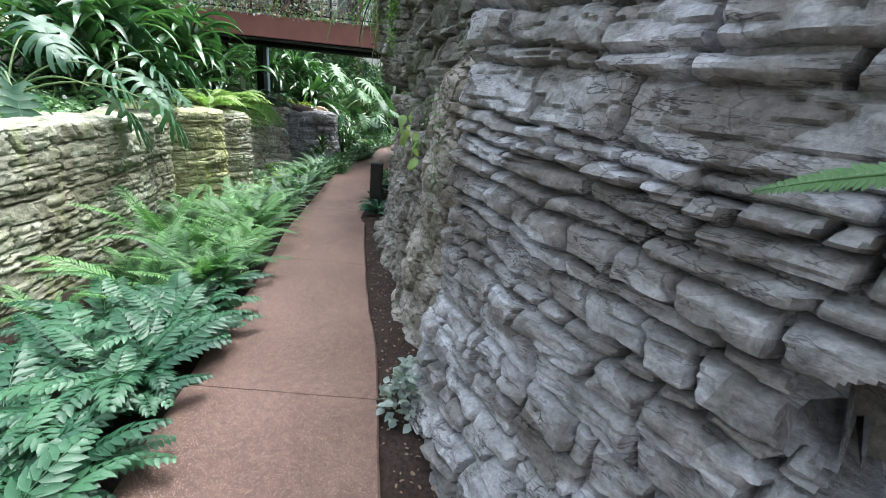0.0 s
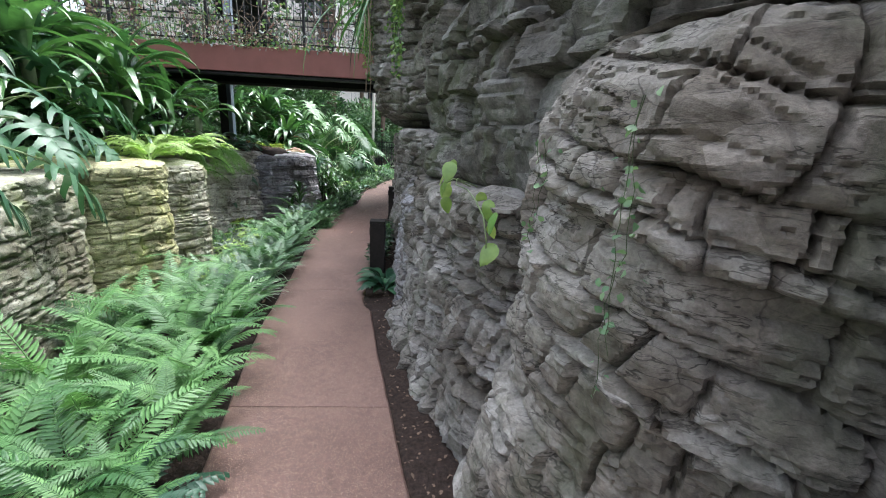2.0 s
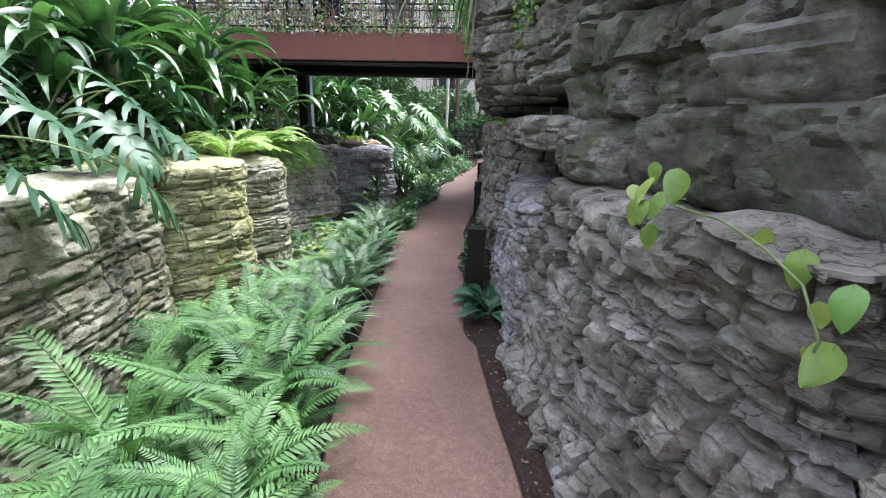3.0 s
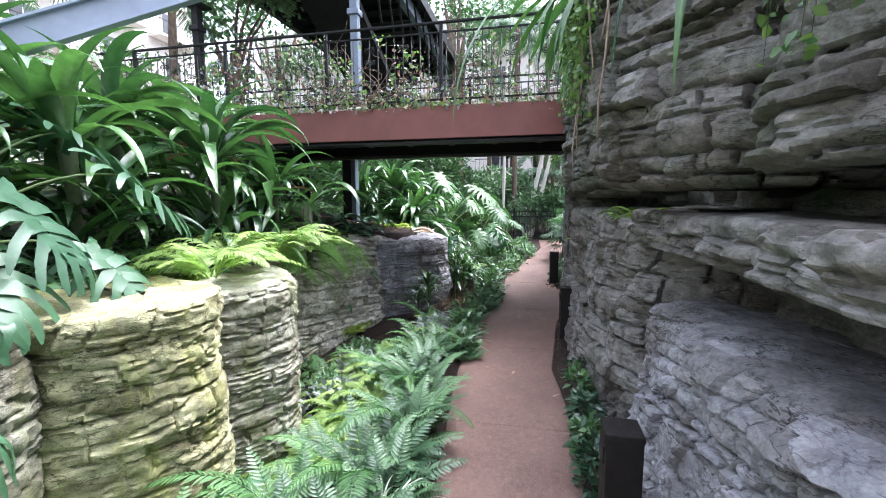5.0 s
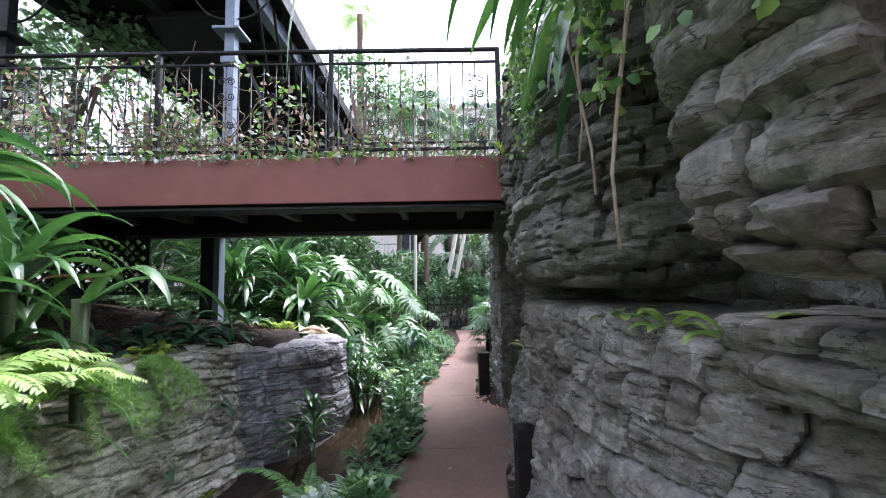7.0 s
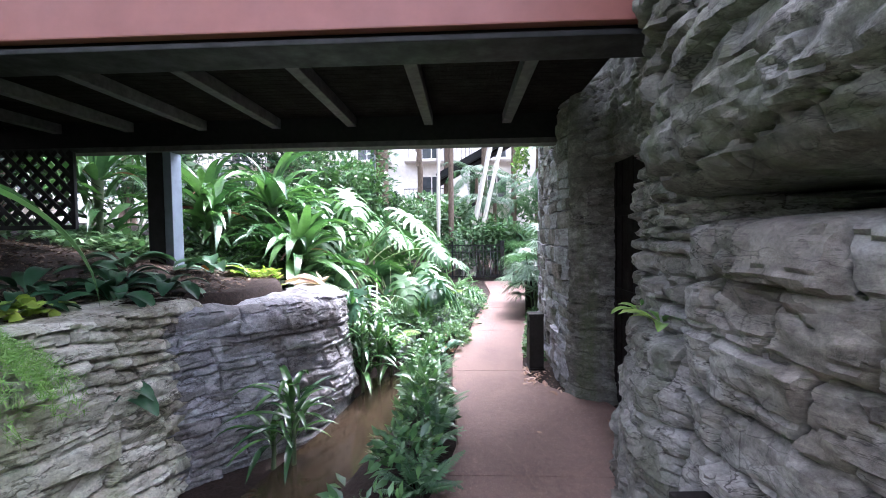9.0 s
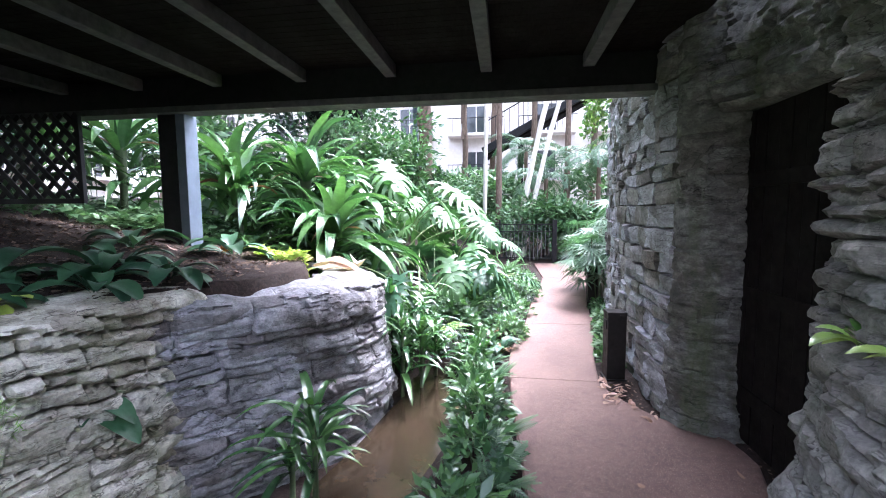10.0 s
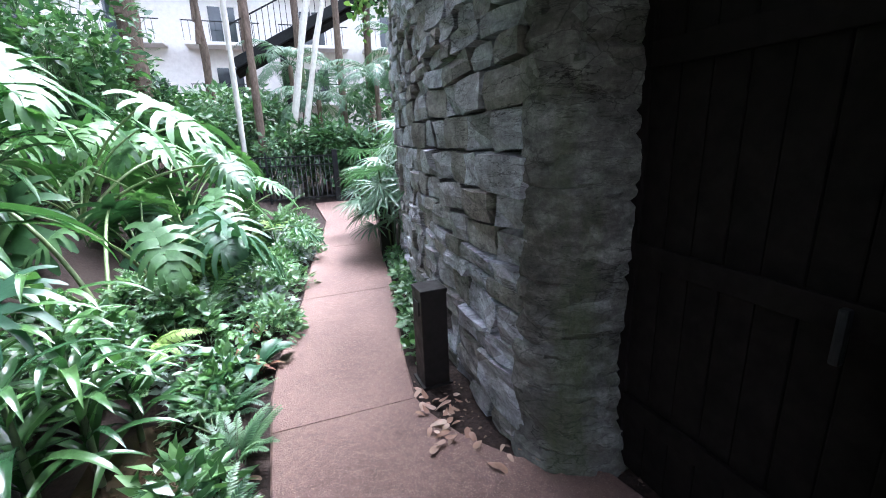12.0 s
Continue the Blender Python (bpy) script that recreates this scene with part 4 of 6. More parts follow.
STRAPS_LOW = meshes_of("leaf", [blade(1.15, 0.135, 60 - 9 * k, -78 + 6 * k, 13, 0.25, power=1.5, twist=0.35 * (-1) ** k, wave=0.05) for k in range(5)], STRAP)
STRAPS_DRY = meshes_of("leaf", [blade(0.7, 0.06, 40, -60, 9, 0.4, twist=1.2)], RUSSET)
GRASS = meshes_of("leaf", [blade(0.42, 0.016, 75 - 12 * k, -50 + 8 * k, 8, 0.3) for k in range(4)], PALEGRASS)
SPIDER = meshes_of("leaf", [blade(0.4, 0.022, 72 - 12 * k, -40 + 8 * k, 8, 0.3) for k in range(3)], PALEGRASS)
CORN = meshes_of("leaf", [blade(0.6, 0.065, 75 - 12 * k, -60 + 6 * k, 10, 0.3, wave=0.06) for k in range(5)], STRAP)
SPLITS = meshes_of("leaf", [split_leaf(0.6, 0.6, 8, 0.32), split_leaf(0.54, 0.54, 7, 0.45)], SPLIT)
SPLIT_STALKS = meshes_of("stalk", [tube([(0, y, z) for y, z in spine(1.0, 42, -6, 10)], [0.013 - 0.0006 * i for i in range(11)], 6)], PETIOLE)
EARS = meshes_of("leaf", [split_leaf(0.8, 0.6, 7, 0.35), split_leaf(0.6, 0.42, 9, 0.5), heart_leaf(0.6, 0.3, 0.6, 12, 0.3), split_leaf(0.7, 0.5, 9, 0.3)], BIGLEAF)
SPOONS = meshes_of("leaf", [blade(0.42, 0.13, 60 - 15 * k, -40 - 8 * k, 8, 0.3, shape=lambda t: 0.1 + math.sin(math.pi * max(0, t - 0.15) / 0.85) ** 0.8) for k in range(3)], SPLIT)
HEARTS = meshes_of("leaf", [heart_leaf(0.14, 0.11, 0.25), heart_leaf(0.11, 0.085, 0.4)], POTHOS)
HOSTA = meshes_of("leaf", [blade(0.34, 0.11, 62 - 16 * k, -30, 8, 0.3, shape=lambda t: 0.1 + math.sin(math.pi * max(0, t - 0.2) / 0.8) ** 0.8) for k in range(3)], HOLLY)
FANS = []
for k in range(2):
    blades = []
    for j in range(11):
        v, f = blade(0.42, 0.036, 8, -30, 6, 0.35)
        m = pose(0, 0, 0, 0, 0, -95 + 19 * j)
        blades.append(([m @ Vector(p) for p in v], f))
    FANS.append(mesh_of("fan", *join(blades), PALMLEAF))
FEATHERS = meshes_of("frond", [frond(2.3, 62 - 20 * k, -55, 44, 0.5, 0.032, seed=60 + k, droop=0.45, rib=0.014, slant=58, start=0.2) for k in range(3)], PALMLEAF)
FEATHERS_LIT = meshes_of("frond", [frond(2.0, 62 - 20 * k, -50, 40, 0.45, 0.03, seed=70 + k, droop=0.4, rib=0.014, slant=58, start=0.2) for k in range(3)], PALMLEAF_LIT)


def sword_fern(x, y, size=1.0, seed=0, up=False, mats=None, count=13, label="arching bright green sword fern on the bank", z=None):
    size *= 0.55 if x < -2.6 and y < 5.0 and not up else 1.0
    r = random.Random(seed)
    leaves = ring(mats or (FRONDS_UP if up else FRONDS), "frond", count, r, (-8, 12), (0.7 * size, 1.12 * size), 0.05)
    return plant("fern", label, (x, y, height_at(x, y) if z is None else z), leaves, "fern", "bank ferns")


def strap_clump(x, y, size=1.0, seed=0, count=30, z=None, rise=0.0, label="large clump of glossy arching strap-leaved lilies"):
    r = random.Random(seed)
    k = int(count * 0.45)
    leaves = ring(STRAPS, "leaf", k, r, (-26, 18), (0.6 * size, 1.12 * size), 0.1) + ring(STRAPS_LOW, "leaf", count - k, r, (-20, 22), (0.6 * size, 1.12 * size), 0.08, 40)
    leaves += ring(STRAPS_DRY, "dry_leaf", 2, r, (-10, 10), (0.7, 1.0), 0.05)
    g = (height_at(x, y) if z is None else z)
    stem = mesh_of("crown", *tube([(0, 0, -0.12 - rise), (0.02, 0, -rise * 0.5), (0, 0, 0.08), (0, 0, 0.2)], [0.04 * size, 0.04 * size, 0.07 * size, 0.03], 8), STEM if rise else PETIOLE)
    if rise:
        for n2, me, m in ring(STRAPS_LOW, "leaf", int(count * 1.1), r, (-15, 12), (0.65 * size, 1.0 * size), 0.08, 80):
            leaves.append((n2, me, Matrix.Translation((r.uniform(-0.18, 0.18), r.uniform(-0.18, 0.18), -rise * r.uniform(0.1, 0.95))) @ m))
    return plant("strap_lily", label, (x, y, g + rise), leaves, "plant", "strap lilies", ("crown", stem))


def tuft(x, y, meshes, count, label, size=1.0, seed=0, name="grass_tuft", z=None, category="grass"):
    r = random.Random(seed)
    return plant(name, label, (x, y, height_at(x, y) if z is None else z), ring(meshes, "leaf", count, r, (-12, 14), (0.7 * size, 1.15 * size), 0.04), category, label)


def stalked(x, y, leaf_meshes, arms, label, name, z=None, stalk=None, group=""):
    """Broad leaves on long stalks: arms of (turn, lift, stalk length, leaf size, leaf pitch)."""
    leaves = []
    for k, (turn, lift, length, size, pitch) in enumerate(arms):
        m = pose(0, 0, 0, 0, 0, turn) @ pose(0, 0, 0, lift, 0, 0)
        leaves.append(("stalk", SPLIT_STALKS[0], m @ Matrix.Scale(length, 4)))
        yy, zz = spine(1.0, 42, -6, 10)[-1]
        tip = m @ Vector((0, yy * length, zz * length))
        leaves.append(("leaf", leaf_meshes[k % len(leaf_meshes)], Matrix.Translation(tip) @ pose(0, 0, 0, pitch, (k * 37) % 30 - 15, turn + (k * 53) % 40 - 20) @ Matrix.Scale(size, 4)))
    return plant(name, label, (x, y, height_at(x, y) if z is None else z), leaves, "plant", group)


def heap(name, label, x, y, blobs, shape, count, length, mat, seed, slim=0.45, lift=0.35, z=None, category="shrub", kind="", group=""):
    """A low shrub: leaf mass over a few woody stems."""
    z0 = height_at(x, y) if z is None else z
    ob = thing(name, label, category, group, kind, (x, y, z0))
    hang(new("foliage", leaf_cloud("foliage", shape, count, blobs, length, mat, seed, slim, lift)), ob)
    r = random.Random(seed)
    stems = []
    for bx, by, bz, rx, ry, rz in blobs:
        for k in range(3):
            stems.append(tube([(bx * 0.3, by * 0.3, -0.05), (bx * 0.7, by * 0.7, bz * 0.5), (bx + rx * r.uniform(-0.5, 0.5), by + ry * r.uniform(-0.5, 0.5), bz + rz * 0.4)], [0.012, 0.009, 0.004], 5))
    hang(new("woody_base", mesh_of("woody_base", *join(stems), STEM)), ob)
    return ob


# ---- bank between path and wall ----
for k, (x, y, s) in enumerate([(-1.62, 1.15, 0.95), (-1.95, 1.55, 1.15), (-2.3, 1.3, 0.9), (-1.6, 1.95, 0.95), (-2.1, 2.2, 1.1), (-2.7, 2.1, 0.75), (-1.68, 2.6, 0.85), (-2.35, 2.75, 1.0), (-1.35, 0.75, 0.8), (-2.0, 0.7, 1.0), (-2.7, 0.8, 0.8), (-1.75, 3.15, 0.7)]):
    sword_fern(x, y, s, 100 + k, mats=FRONDS_HOLLY, count=15, label="glossy blue-green holly fern on the bank")
for k, (x, y, s) in enumerate([(-1.95, 3.35, 0.85), (-2.5, 3.3, 1.0), (-3.0, 3.0, 1.0), (-1.95, 3.95, 0.8), (-2.45, 4.05, 1.05), (-2.95, 3.9, 1.0), (-2.15, 4.6, 0.9), (-2.65, 4.75, 1.0), (-3.1, 4.7, 0.9), (-2.25, 5.3, 0.8), (-2.75, 5.5, 0.9), (-3.2, 5.4, 0.8)]):
    sword_fern(x, y, s, 130 + k)
sword_fern(-2.85, 4.35, 1.25, 160, True, count=9, label="tall upright bright green sword fern by the wall")
for k, (x, y, s) in enumerate([(-2.25, 6.1, 0.85), (-2.35, 6.75, 1.0), (-2.3, 7.4, 0.95), (-2.45, 8.05, 0.85), (-2.75, 6.5, 1.0), (-2.85, 7.2, 0.95), (-2.5, 8.7, 0.8)]):
    sword_fern(x, y, s, 170 + k, mats=FRONDS_DARK + FRONDS[:1], count=19, label="dense mid-green fern with stiff fronds on the bank")
for k, (x, y, s) in enumerate([(-2.95, 6.95, 0.8), (-3.05, 7.7, 0.75), (-2.75, 7.9, 0.8), (-3.3, 8.3, 0.8), (-2.8, 8.5, 0.95), (-3.1, 8.9, 0.95), (-2.85, 7.55, 0.95), (-3.45, 9.3, 0.8), (-3.55, 8.8, 0.7), (-2.7, 9.15, 0.8)]):
    sword_fern(x, y, s, 190 + k, mats=FRONDS_LIME, count=16, label="soft light green fern on the bank")
for k, (x, y) in enumerate([(-2.3, 5.75), (-2.7, 5.95), (-2.15, 6.4), (-2.6, 6.25), (-2.05, 5.5), (-2.2, 9.25), (-2.5, 9.5)]):
    tuft(x, y, GRASS, 46, "tuft of pale variegated grass", 1.0, 200 + k)
for k, (x, y) in enumerate([(-3.2, 8.75), (-3.4, 9.1), (-2.95, 9.3), (-2.35, 10.1)]):
    tuft(x, y, SPIDER, 34, "white-striped spider plant on the bank", 1.0, 210 + k, "spider_plant", category="plant")
for k, (x, y) in enumerate([(-3.0, 6.35), (-3.15, 6.75), (-2.85, 6.05), (-3.3, 7.1), (-3.25, 5.95)]):
    tuft(x, y, HOSTA, 18, "dark glossy broad-leaved plant beside the wall", 1.0, 220 + k, "broad_leaf_plant", category="plant")

for k in range(22):
    r2 = random.Random(2000 + k)
    y = 0.9 + 0.38 * k
    x = float(at_y(LEFT_EDGE, y)) - 0.2 - 0.08 * r2.random()
    sword_fern(x, y, r2.uniform(0.5, 0.62) if 3 < y < 5.6 else r2.uniform(0.7, 0.9), 2000 + k, mats=FRONDS_HOLLY if y < 2.9 else (FRONDS if y < 5.6 else FRONDS_DARK), count=15, label="leaning fern along the path edge")
for k in range(14):
    r2 = random.Random(2100 + k)
    y = 3.6 + 0.36 * k
    sword_fern(-2.95 + 0.12 * r2.uniform(-1, 1), y, r2.uniform(0.85, 1.05), 2100 + k, mats=FRONDS if y < 5.8 else FRONDS_LIME, count=15, label="bright green fern at the foot of the wall")

for k, (x, y) in enumerate([(-2.75, 8.35), (-3.05, 8.6), (-3.35, 8.95), (-2.7, 9.0), (-3.0, 9.35), (-2.6, 9.6), (-3.6, 9.4), (-2.85, 9.9), (-3.35, 8.15), (-3.6, 8.35)]):
    heap("ground_cover", "leafy green ground cover below the wall", x, y, [(0, 0, 0.08, 0.24, 0.22, 0.2), (0.1, 0.12, 0.12, 0.16, 0.16, 0.18)], ("oval", "slim")[k % 2], 300, 0.09, (COVER, SHRUB, GREYLEAF)[k % 3], 2200 + k, group="bank ground cover")
    if k % 2:
        sword_fern(x + 0.12, y + 0.1, 0.8, 2220 + k, mats=FRONDS_LIME + FRONDS[:1], count=13, label="soft light green fern on the bank")

# low glossy shrubs between the stream and the path
for k, (x, y, s) in enumerate([(-2.12, 8.9, 0.8), (-2.2, 9.6, 0.95), (-2.25, 10.3, 1.0), (-2.15, 10.95, 1.0), (-2.1, 11.55, 1.0), (-2.12, 12.1, 0.95), (-2.2, 12.6, 0.9), (-2.15, 13.15, 0.85), (-2.25, 13.7, 0.9)]):
    x += 0.08
    sword_fern(x, y, 0.55 * s, 230 + k, mats=FRONDS_DARK, count=24, label="low glossy dark green lobed shrub at the path edge")
    heap("shrub", "low glossy green shrub at the path edge", x - 0.08, y + 0.22, [(0, 0, 0.1, 0.2 * s, 0.26 * s, 0.16 * s), (-0.1, 0.12, 0.12, 0.16 * s, 0.16 * s, 0.14 * s)], "slim", 260, 0.11, SHRUB, 240 + k, 0.4, group="path edge shrubs")
for k, (x, y) in enumerate([(-2.0, 14.05), (-2.05, 14.6), (-2.2, 14.3)]):
    tuft(x, y, meshes_of("leaf", [blade(0.28, 0.05, 60, -30, 7, 0.3)], RUSSET) + SPOONS[:1], 14, "small bromeliad with bronze-tinged leaves", 0.7, 260 + k, "bromeliad", category="plant")
for k in range(26):
    r = random.Random(300 + k)
    y = 13.9 + 0.21 * k
    x = float(at_y(LEFT_EDGE, y)) - 0.16 - 0.45 * r.random()
    heap("ground_cover", "mixed light green ground cover beside the path", x, y, [(0, 0, 0.06, 0.28, 0.26, 0.16), (0.1 * r.uniform(-1, 1), 0.15, 0.08, 0.2, 0.2, 0.2)], ("slim", "oval")[k % 2], 300, 0.085, (COVER, SHRUB, GREYLEAF, COVER)[k % 4], 300 + k, group="far ground cover")
for k in range(16):
    r = random.Random(340 + k)
    y = 14.3 + 0.36 * k
    sword_fern(float(at_y(LEFT_EDGE, y)) - 0.75 - 0.6 * r.random(), y, 0.7 + 0.3 * r.random(), 340 + k, mats=(FRONDS, FRONDS_LIME, FRONDS_DARK)[k % 3], count=13, label="light green fern among the bank planting")

# plant standing in the stream, and canes beside the outcrop
def cane(x, y, height, count, seed, z=None, label="cane plant with drooping strap leaves"):
    r = random.Random(seed)
    leaves = []
    for k in range(count):
        h = height * (0.25 + 0.75 * k / count)
        m = pose(0, 0, h, 0, 0, k * 137 + r.uniform(-15, 15)) @ pose(0, 0, 0, r.uniform(-8, 20), 0, 0) @ Matrix.Scale(r.uniform(0.75, 1.1), 4)
        leaves.append(("leaf", CORN[k % len(CORN)], m))
    stem = mesh_of("stem", *tube([(0, 0, -0.1), (0.01, 0, height * 0.5), (0, 0.01, height * 1.05)], [0.022, 0.018, 0.012], 7), STEM)
    return plant("cane_plant", label, (x, y, height_at(x, y) if z is None else z), leaves, "plant", "cane plants", ("stem", stem))


cane(-3.2, 11.75, 0.62, 26, 1, FLOOR - 0.32, "leafy green dracaena standing in the stream bed")
cane(-3.42, 11.85, 0.22, 14, 2, FLOOR - 0.3, "leafy green dracaena standing in the stream bed")
for k, (x, y, h) in enumerate([(-3.0, 13.35, 0.95), (-2.85, 13.6, 0.8), (-3.2, 13.7, 1.15), (-3.05, 14.0, 1.0), (-2.75, 13.95, 0.6)]):
    cane(x, y, h, 26, 10 + k)

# ---- terrace above the wall ----
for k, (x, y, s, c) in enumerate([(-4.95, 7.15, 1.05, 30), (-4.75, 8.45, 1.1, 34), (-4.65, 9.35, 1.05, 32), (-5.5, 8.0, 1.2, 30), (-5.6, 9.3, 1.2, 28), (-5.2, 6.6, 1.05, 26), (-6.4, 8.6, 1.2, 24), (-6.1, 7.2, 1.2, 24), (-5.4, 10.0, 0.9, 22), (-7.2, 9.6, 1.2, 20), (-5.9, 5.6, 1.1, 22), (-6.9, 6.2, 1.2, 20)]):
    strap_clump(x, y, s, 400 + k, c, rise=(0.95, 1.05, 1.0, 1.2, 1.2, 0.8, 1.2, 1.1, 0.8, 1.2, 0.8, 0.9)[k])
for k, (x, y, s, c) in enumerate([(-4.35, 14.75, 1.3, 40), (-5.1, 15.6, 1.3, 34), (-5.6, 14.6, 1.1, 26), (-4.3, 16.2, 1.1, 26), (-6.4, 15.8, 1.2, 24), (-7.2, 14.4, 1.2, 20), (-5.4, 17.2, 1.2, 20)]):
    strap_clump(x, y, s, 430 + k, c, rise=(0.75, 1.0, 0.7, 0.8, 1.0, 1.0, 1.1)[k])


def reaching(x, y, leaf_meshes, ends, label, name, z=None, group=""):
    """Stalks that run from one foot to leaves at given places: (x, y, z, turn, pitch, size)."""
    z0 = height_at(x, y) if z is None else z
    leaves = []
    for k, (ex, ey, ez, turn, pitch, size) in enumerate(ends):
        e = Vector((ex - x, ey - y, ez - z0))
        mid = e * 0.5 + Vector((0, 0, 0.22 + 0.15 * e.length))
        pts = [(1 - t) ** 2 * Vector((0, 0, 0)) + 2 * t * (1 - t) * mid + t * t * e for t in np.linspace(0, 1, 12)]
        leaves.append(("stalk", mesh_of("stalk", *tube(pts, [0.014 - 0.0007 * i for i in range(12)], 6), PETIOLE), Matrix.Identity(4)))
        leaves.append(("leaf", leaf_meshes[k % len(leaf_meshes)], Matrix.Translation(e) @ pose(0, 0, 0, pitch, (k * 37) % 24 - 12, turn) @ Matrix.Scale(size, 4)))
    return plant(name, label, (x, y, z0), leaves, "plant", group)


reaching(-4.9, 5.0, SPLITS, [(-3.45, 4.6, 1.2, -40, -48, 0.85), (-3.45, 5.35, 1.12, -35, -42, 0.95), (-3.75, 3.9, 1.2, -110, -58, 0.8), (-4.2, 5.5, 1.5, -60, -35, 0.9), (-4.6, 4.3, 1.6, -120, -25, 0.9), (-5.2, 5.8, 1.8, 20, -25, 1.0)], "split-leaf philodendron with long green stalks over the wall", "philodendron")
reaching(-5.0, 6.1, SPLITS, [(-4.1, 6.2, 1.65, -70, -40, 0.95), (-3.95, 5.9, 1.4, -100, -35, 0.9), (-4.2, 6.9, 1.8, -50, -35, 0.9), (-3.95, 6.5, 1.3, -80, -35, 0.8), (-4.7, 6.9, 2.1, -30, -30, 1.0), (-4.8, 5.5, 1.9, -120, -30, 1.0), (-5.6, 6.5, 2.1, 60, -25, 1.0)], "split-leaf philodendron spilling towards the wall", "philodendron")
reaching(-5.7, 3.6, SPLITS, [(-4.6, 3.4, 1.7, -90, -30, 1.2), (-4.9, 4.2, 2.0, -60, -30, 1.2), (-4.8, 2.8, 1.8, -120, -30, 1.2), (-5.6, 4.6, 2.2, 0, -25, 1.2), (-5.3, 3.2, 2.2, -110, -25, 1.2)], "split-leaf philodendron with long green stalks", "philodendron")
for k, (x, y, s) in enumerate([(-3.98, 8.35, 1.25), (-4.1, 7.75, 1.2), (-4.0, 9.0, 0.9), (-3.85, 7.3, 1.1), (-4.2, 8.8, 1.1)]):
    sword_fern(x, y, s, 450 + k, mats=FRONDS_LIME, count=18, label="lime green fern spilling over the wall top", z=1.0)


def carpet(name, label, box, count, shape, length, mat, seed, rise=0.05, slim=0.6, inside=None):
    """Ground cover over a patch of the bank."""
    r = np.random.RandomState(seed)
    at = np.stack([r.uniform(box[0], box[1], count), r.uniform(box[2], box[3], count), np.zeros(count)], 1)
    u = (at[:, 0] - box[0]) / (box[1] - box[0]) * 2 - 1
    v = (at[:, 1] - box[2]) / (box[3] - box[2]) * 2 - 1
    keep = (u ** 4 + v ** 4 + 0.8 * fbm(at[:, 0] * 2, at[:, 1] * 2, seed, 3)) < 0.85
    at = at[keep]
    at[:, 2] = ground_height(at[:, 0], at[:, 1]) + rise * (0.4 + r.rand(len(at)) + 1.2 * np.clip(fbm(at[:, 0] * 3, at[:, 1] * 3, seed + 1, 3), -0.4, 1))
    way = r.normal(size=at.shape) * [1, 1, 0.25] + [0, 0, 0.25]
    up = r.normal(size=at.shape) * 0.35 + [0, 0, 1]
    size = length * r.uniform(0.6, 1.3, len(at))
    return tagged(new(name, scatter(name, shape, at, way, up, size, size * slim, mat)), label, "ground cover", "", "stuff")


carpet("ground_cover", "pale green leafy ground cover on the terrace", (-5.9, -3.75, 0.8, 5.6), 9000, "oval", 0.075, COVER, 1, 0.07)
carpet("ground_cover", "low green ground cover on the terrace", (-6.6, -4.0, 5.4, 10.4), 6500, "oval", 0.09, SHRUB, 2, 0.07)
carpet("moss", "bright lime moss mat on the wall top", (-4.6, -3.62, 5.9, 7.6), 16000, "needle", 0.035, MOSS, 3, 0.05, 0.35)
carpet("ground_cover", "green leafy ground cover under the lilies", (-7.5, -3.9, 13.7, 20.0), 12000, "oval", 0.095, SHRUB, 4, 0.13)
carpet("ground_cover", "leafy green ground cover behind the footbridge", (-9.0, -5.4, 13.2, 15.5), 3000, "oval", 0.12, COVER, 5, 0.15)
carpet("ground_cover", "yellow-green leafy ground cover on the bank", (-4.75, -3.85, 13.25, 14.1), 900, "oval", 0.085, LIMELEAF, 6, 0.06)
carpet("ground_cover", "yellow-green leaves on the wall top", (-4.65, -4.0, 10.25, 11.1), 650, "oval", 0.12, LIMELEAF, 7, 0.08)
for k, (x, y) in enumerate([(-4.75, 11.0), (-4.55, 11.55), (-5.1, 11.4), (-4.4, 12.0), (-4.9, 12.1), (-5.3, 10.9)]):
    tuft(x, y, SPOONS, 11, "dark glossy spoon-leaved plant in the shade", 0.9, 470 + k, "peace_lily", category="plant")
plant("strap_lily", "broad pale green strap leaf arching over the wall", (-4.28, 9.55, 1.5), [("leaf", meshes_of("leaf", [blade(1.5, 0.21, 60, -88, 18, 0.25, power=0.9)], BIGLEAF)[0], pose(0, 0, 0, 0, 0, -47)), ("leaf", STRAPS_LOW[1], pose(0, 0, 0, 0, 0, -110)), ("leaf", STRAPS_LOW[2], pose(0, 0, 0, 0, 0, -30))], "plant", "strap lilies", ("crown", mesh_of("crown", *tube([(0, 0, -0.8), (0, 0, 0.1)], [0.04, 0.06], 8), STEM)))


def feathery(x, y, z, arms, length, seed, label="feathery asparagus fern hanging over the wall"):
    r = np.random.RandomState(seed)
    ob = thing("asparagus_fern", label, "fern", "", at=(x, y, z))
    for k in range(arms):
        a = r.uniform(-0.9, 2.2)
        n = 26
        t = np.linspace(0, 1, n)
        reach = length * r.uniform(0.6, 1.1)
        c = np.stack([np.cos(a) * reach * t * 0.75, np.sin(a) * reach * t * 0.75, reach * (0.5 * t - 1.05 * t * t)], 1)
        c += np.cumsum(r.normal(size=c.shape) * 0.006, 0)
        at = np.repeat(c, 14, 0) + r.normal(size=(n * 14, 3)) * 0.012
        way = r.normal(size=at.shape) + [0.3 * np.cos(a), 0.3 * np.sin(a), 0.1]
        hang(new("sprig", scatter("sprig", "needle", at, way, r.normal(size=at.shape), r.uniform(0.03, 0.075, len(at)), 0.005, FEATHER)), ob)
    return ob


feathery(-4.2, 10.1, 0.98, 22, 0.7, 1)
feathery(-4.25, 9.5, 1.0, 18, 0.65, 2)
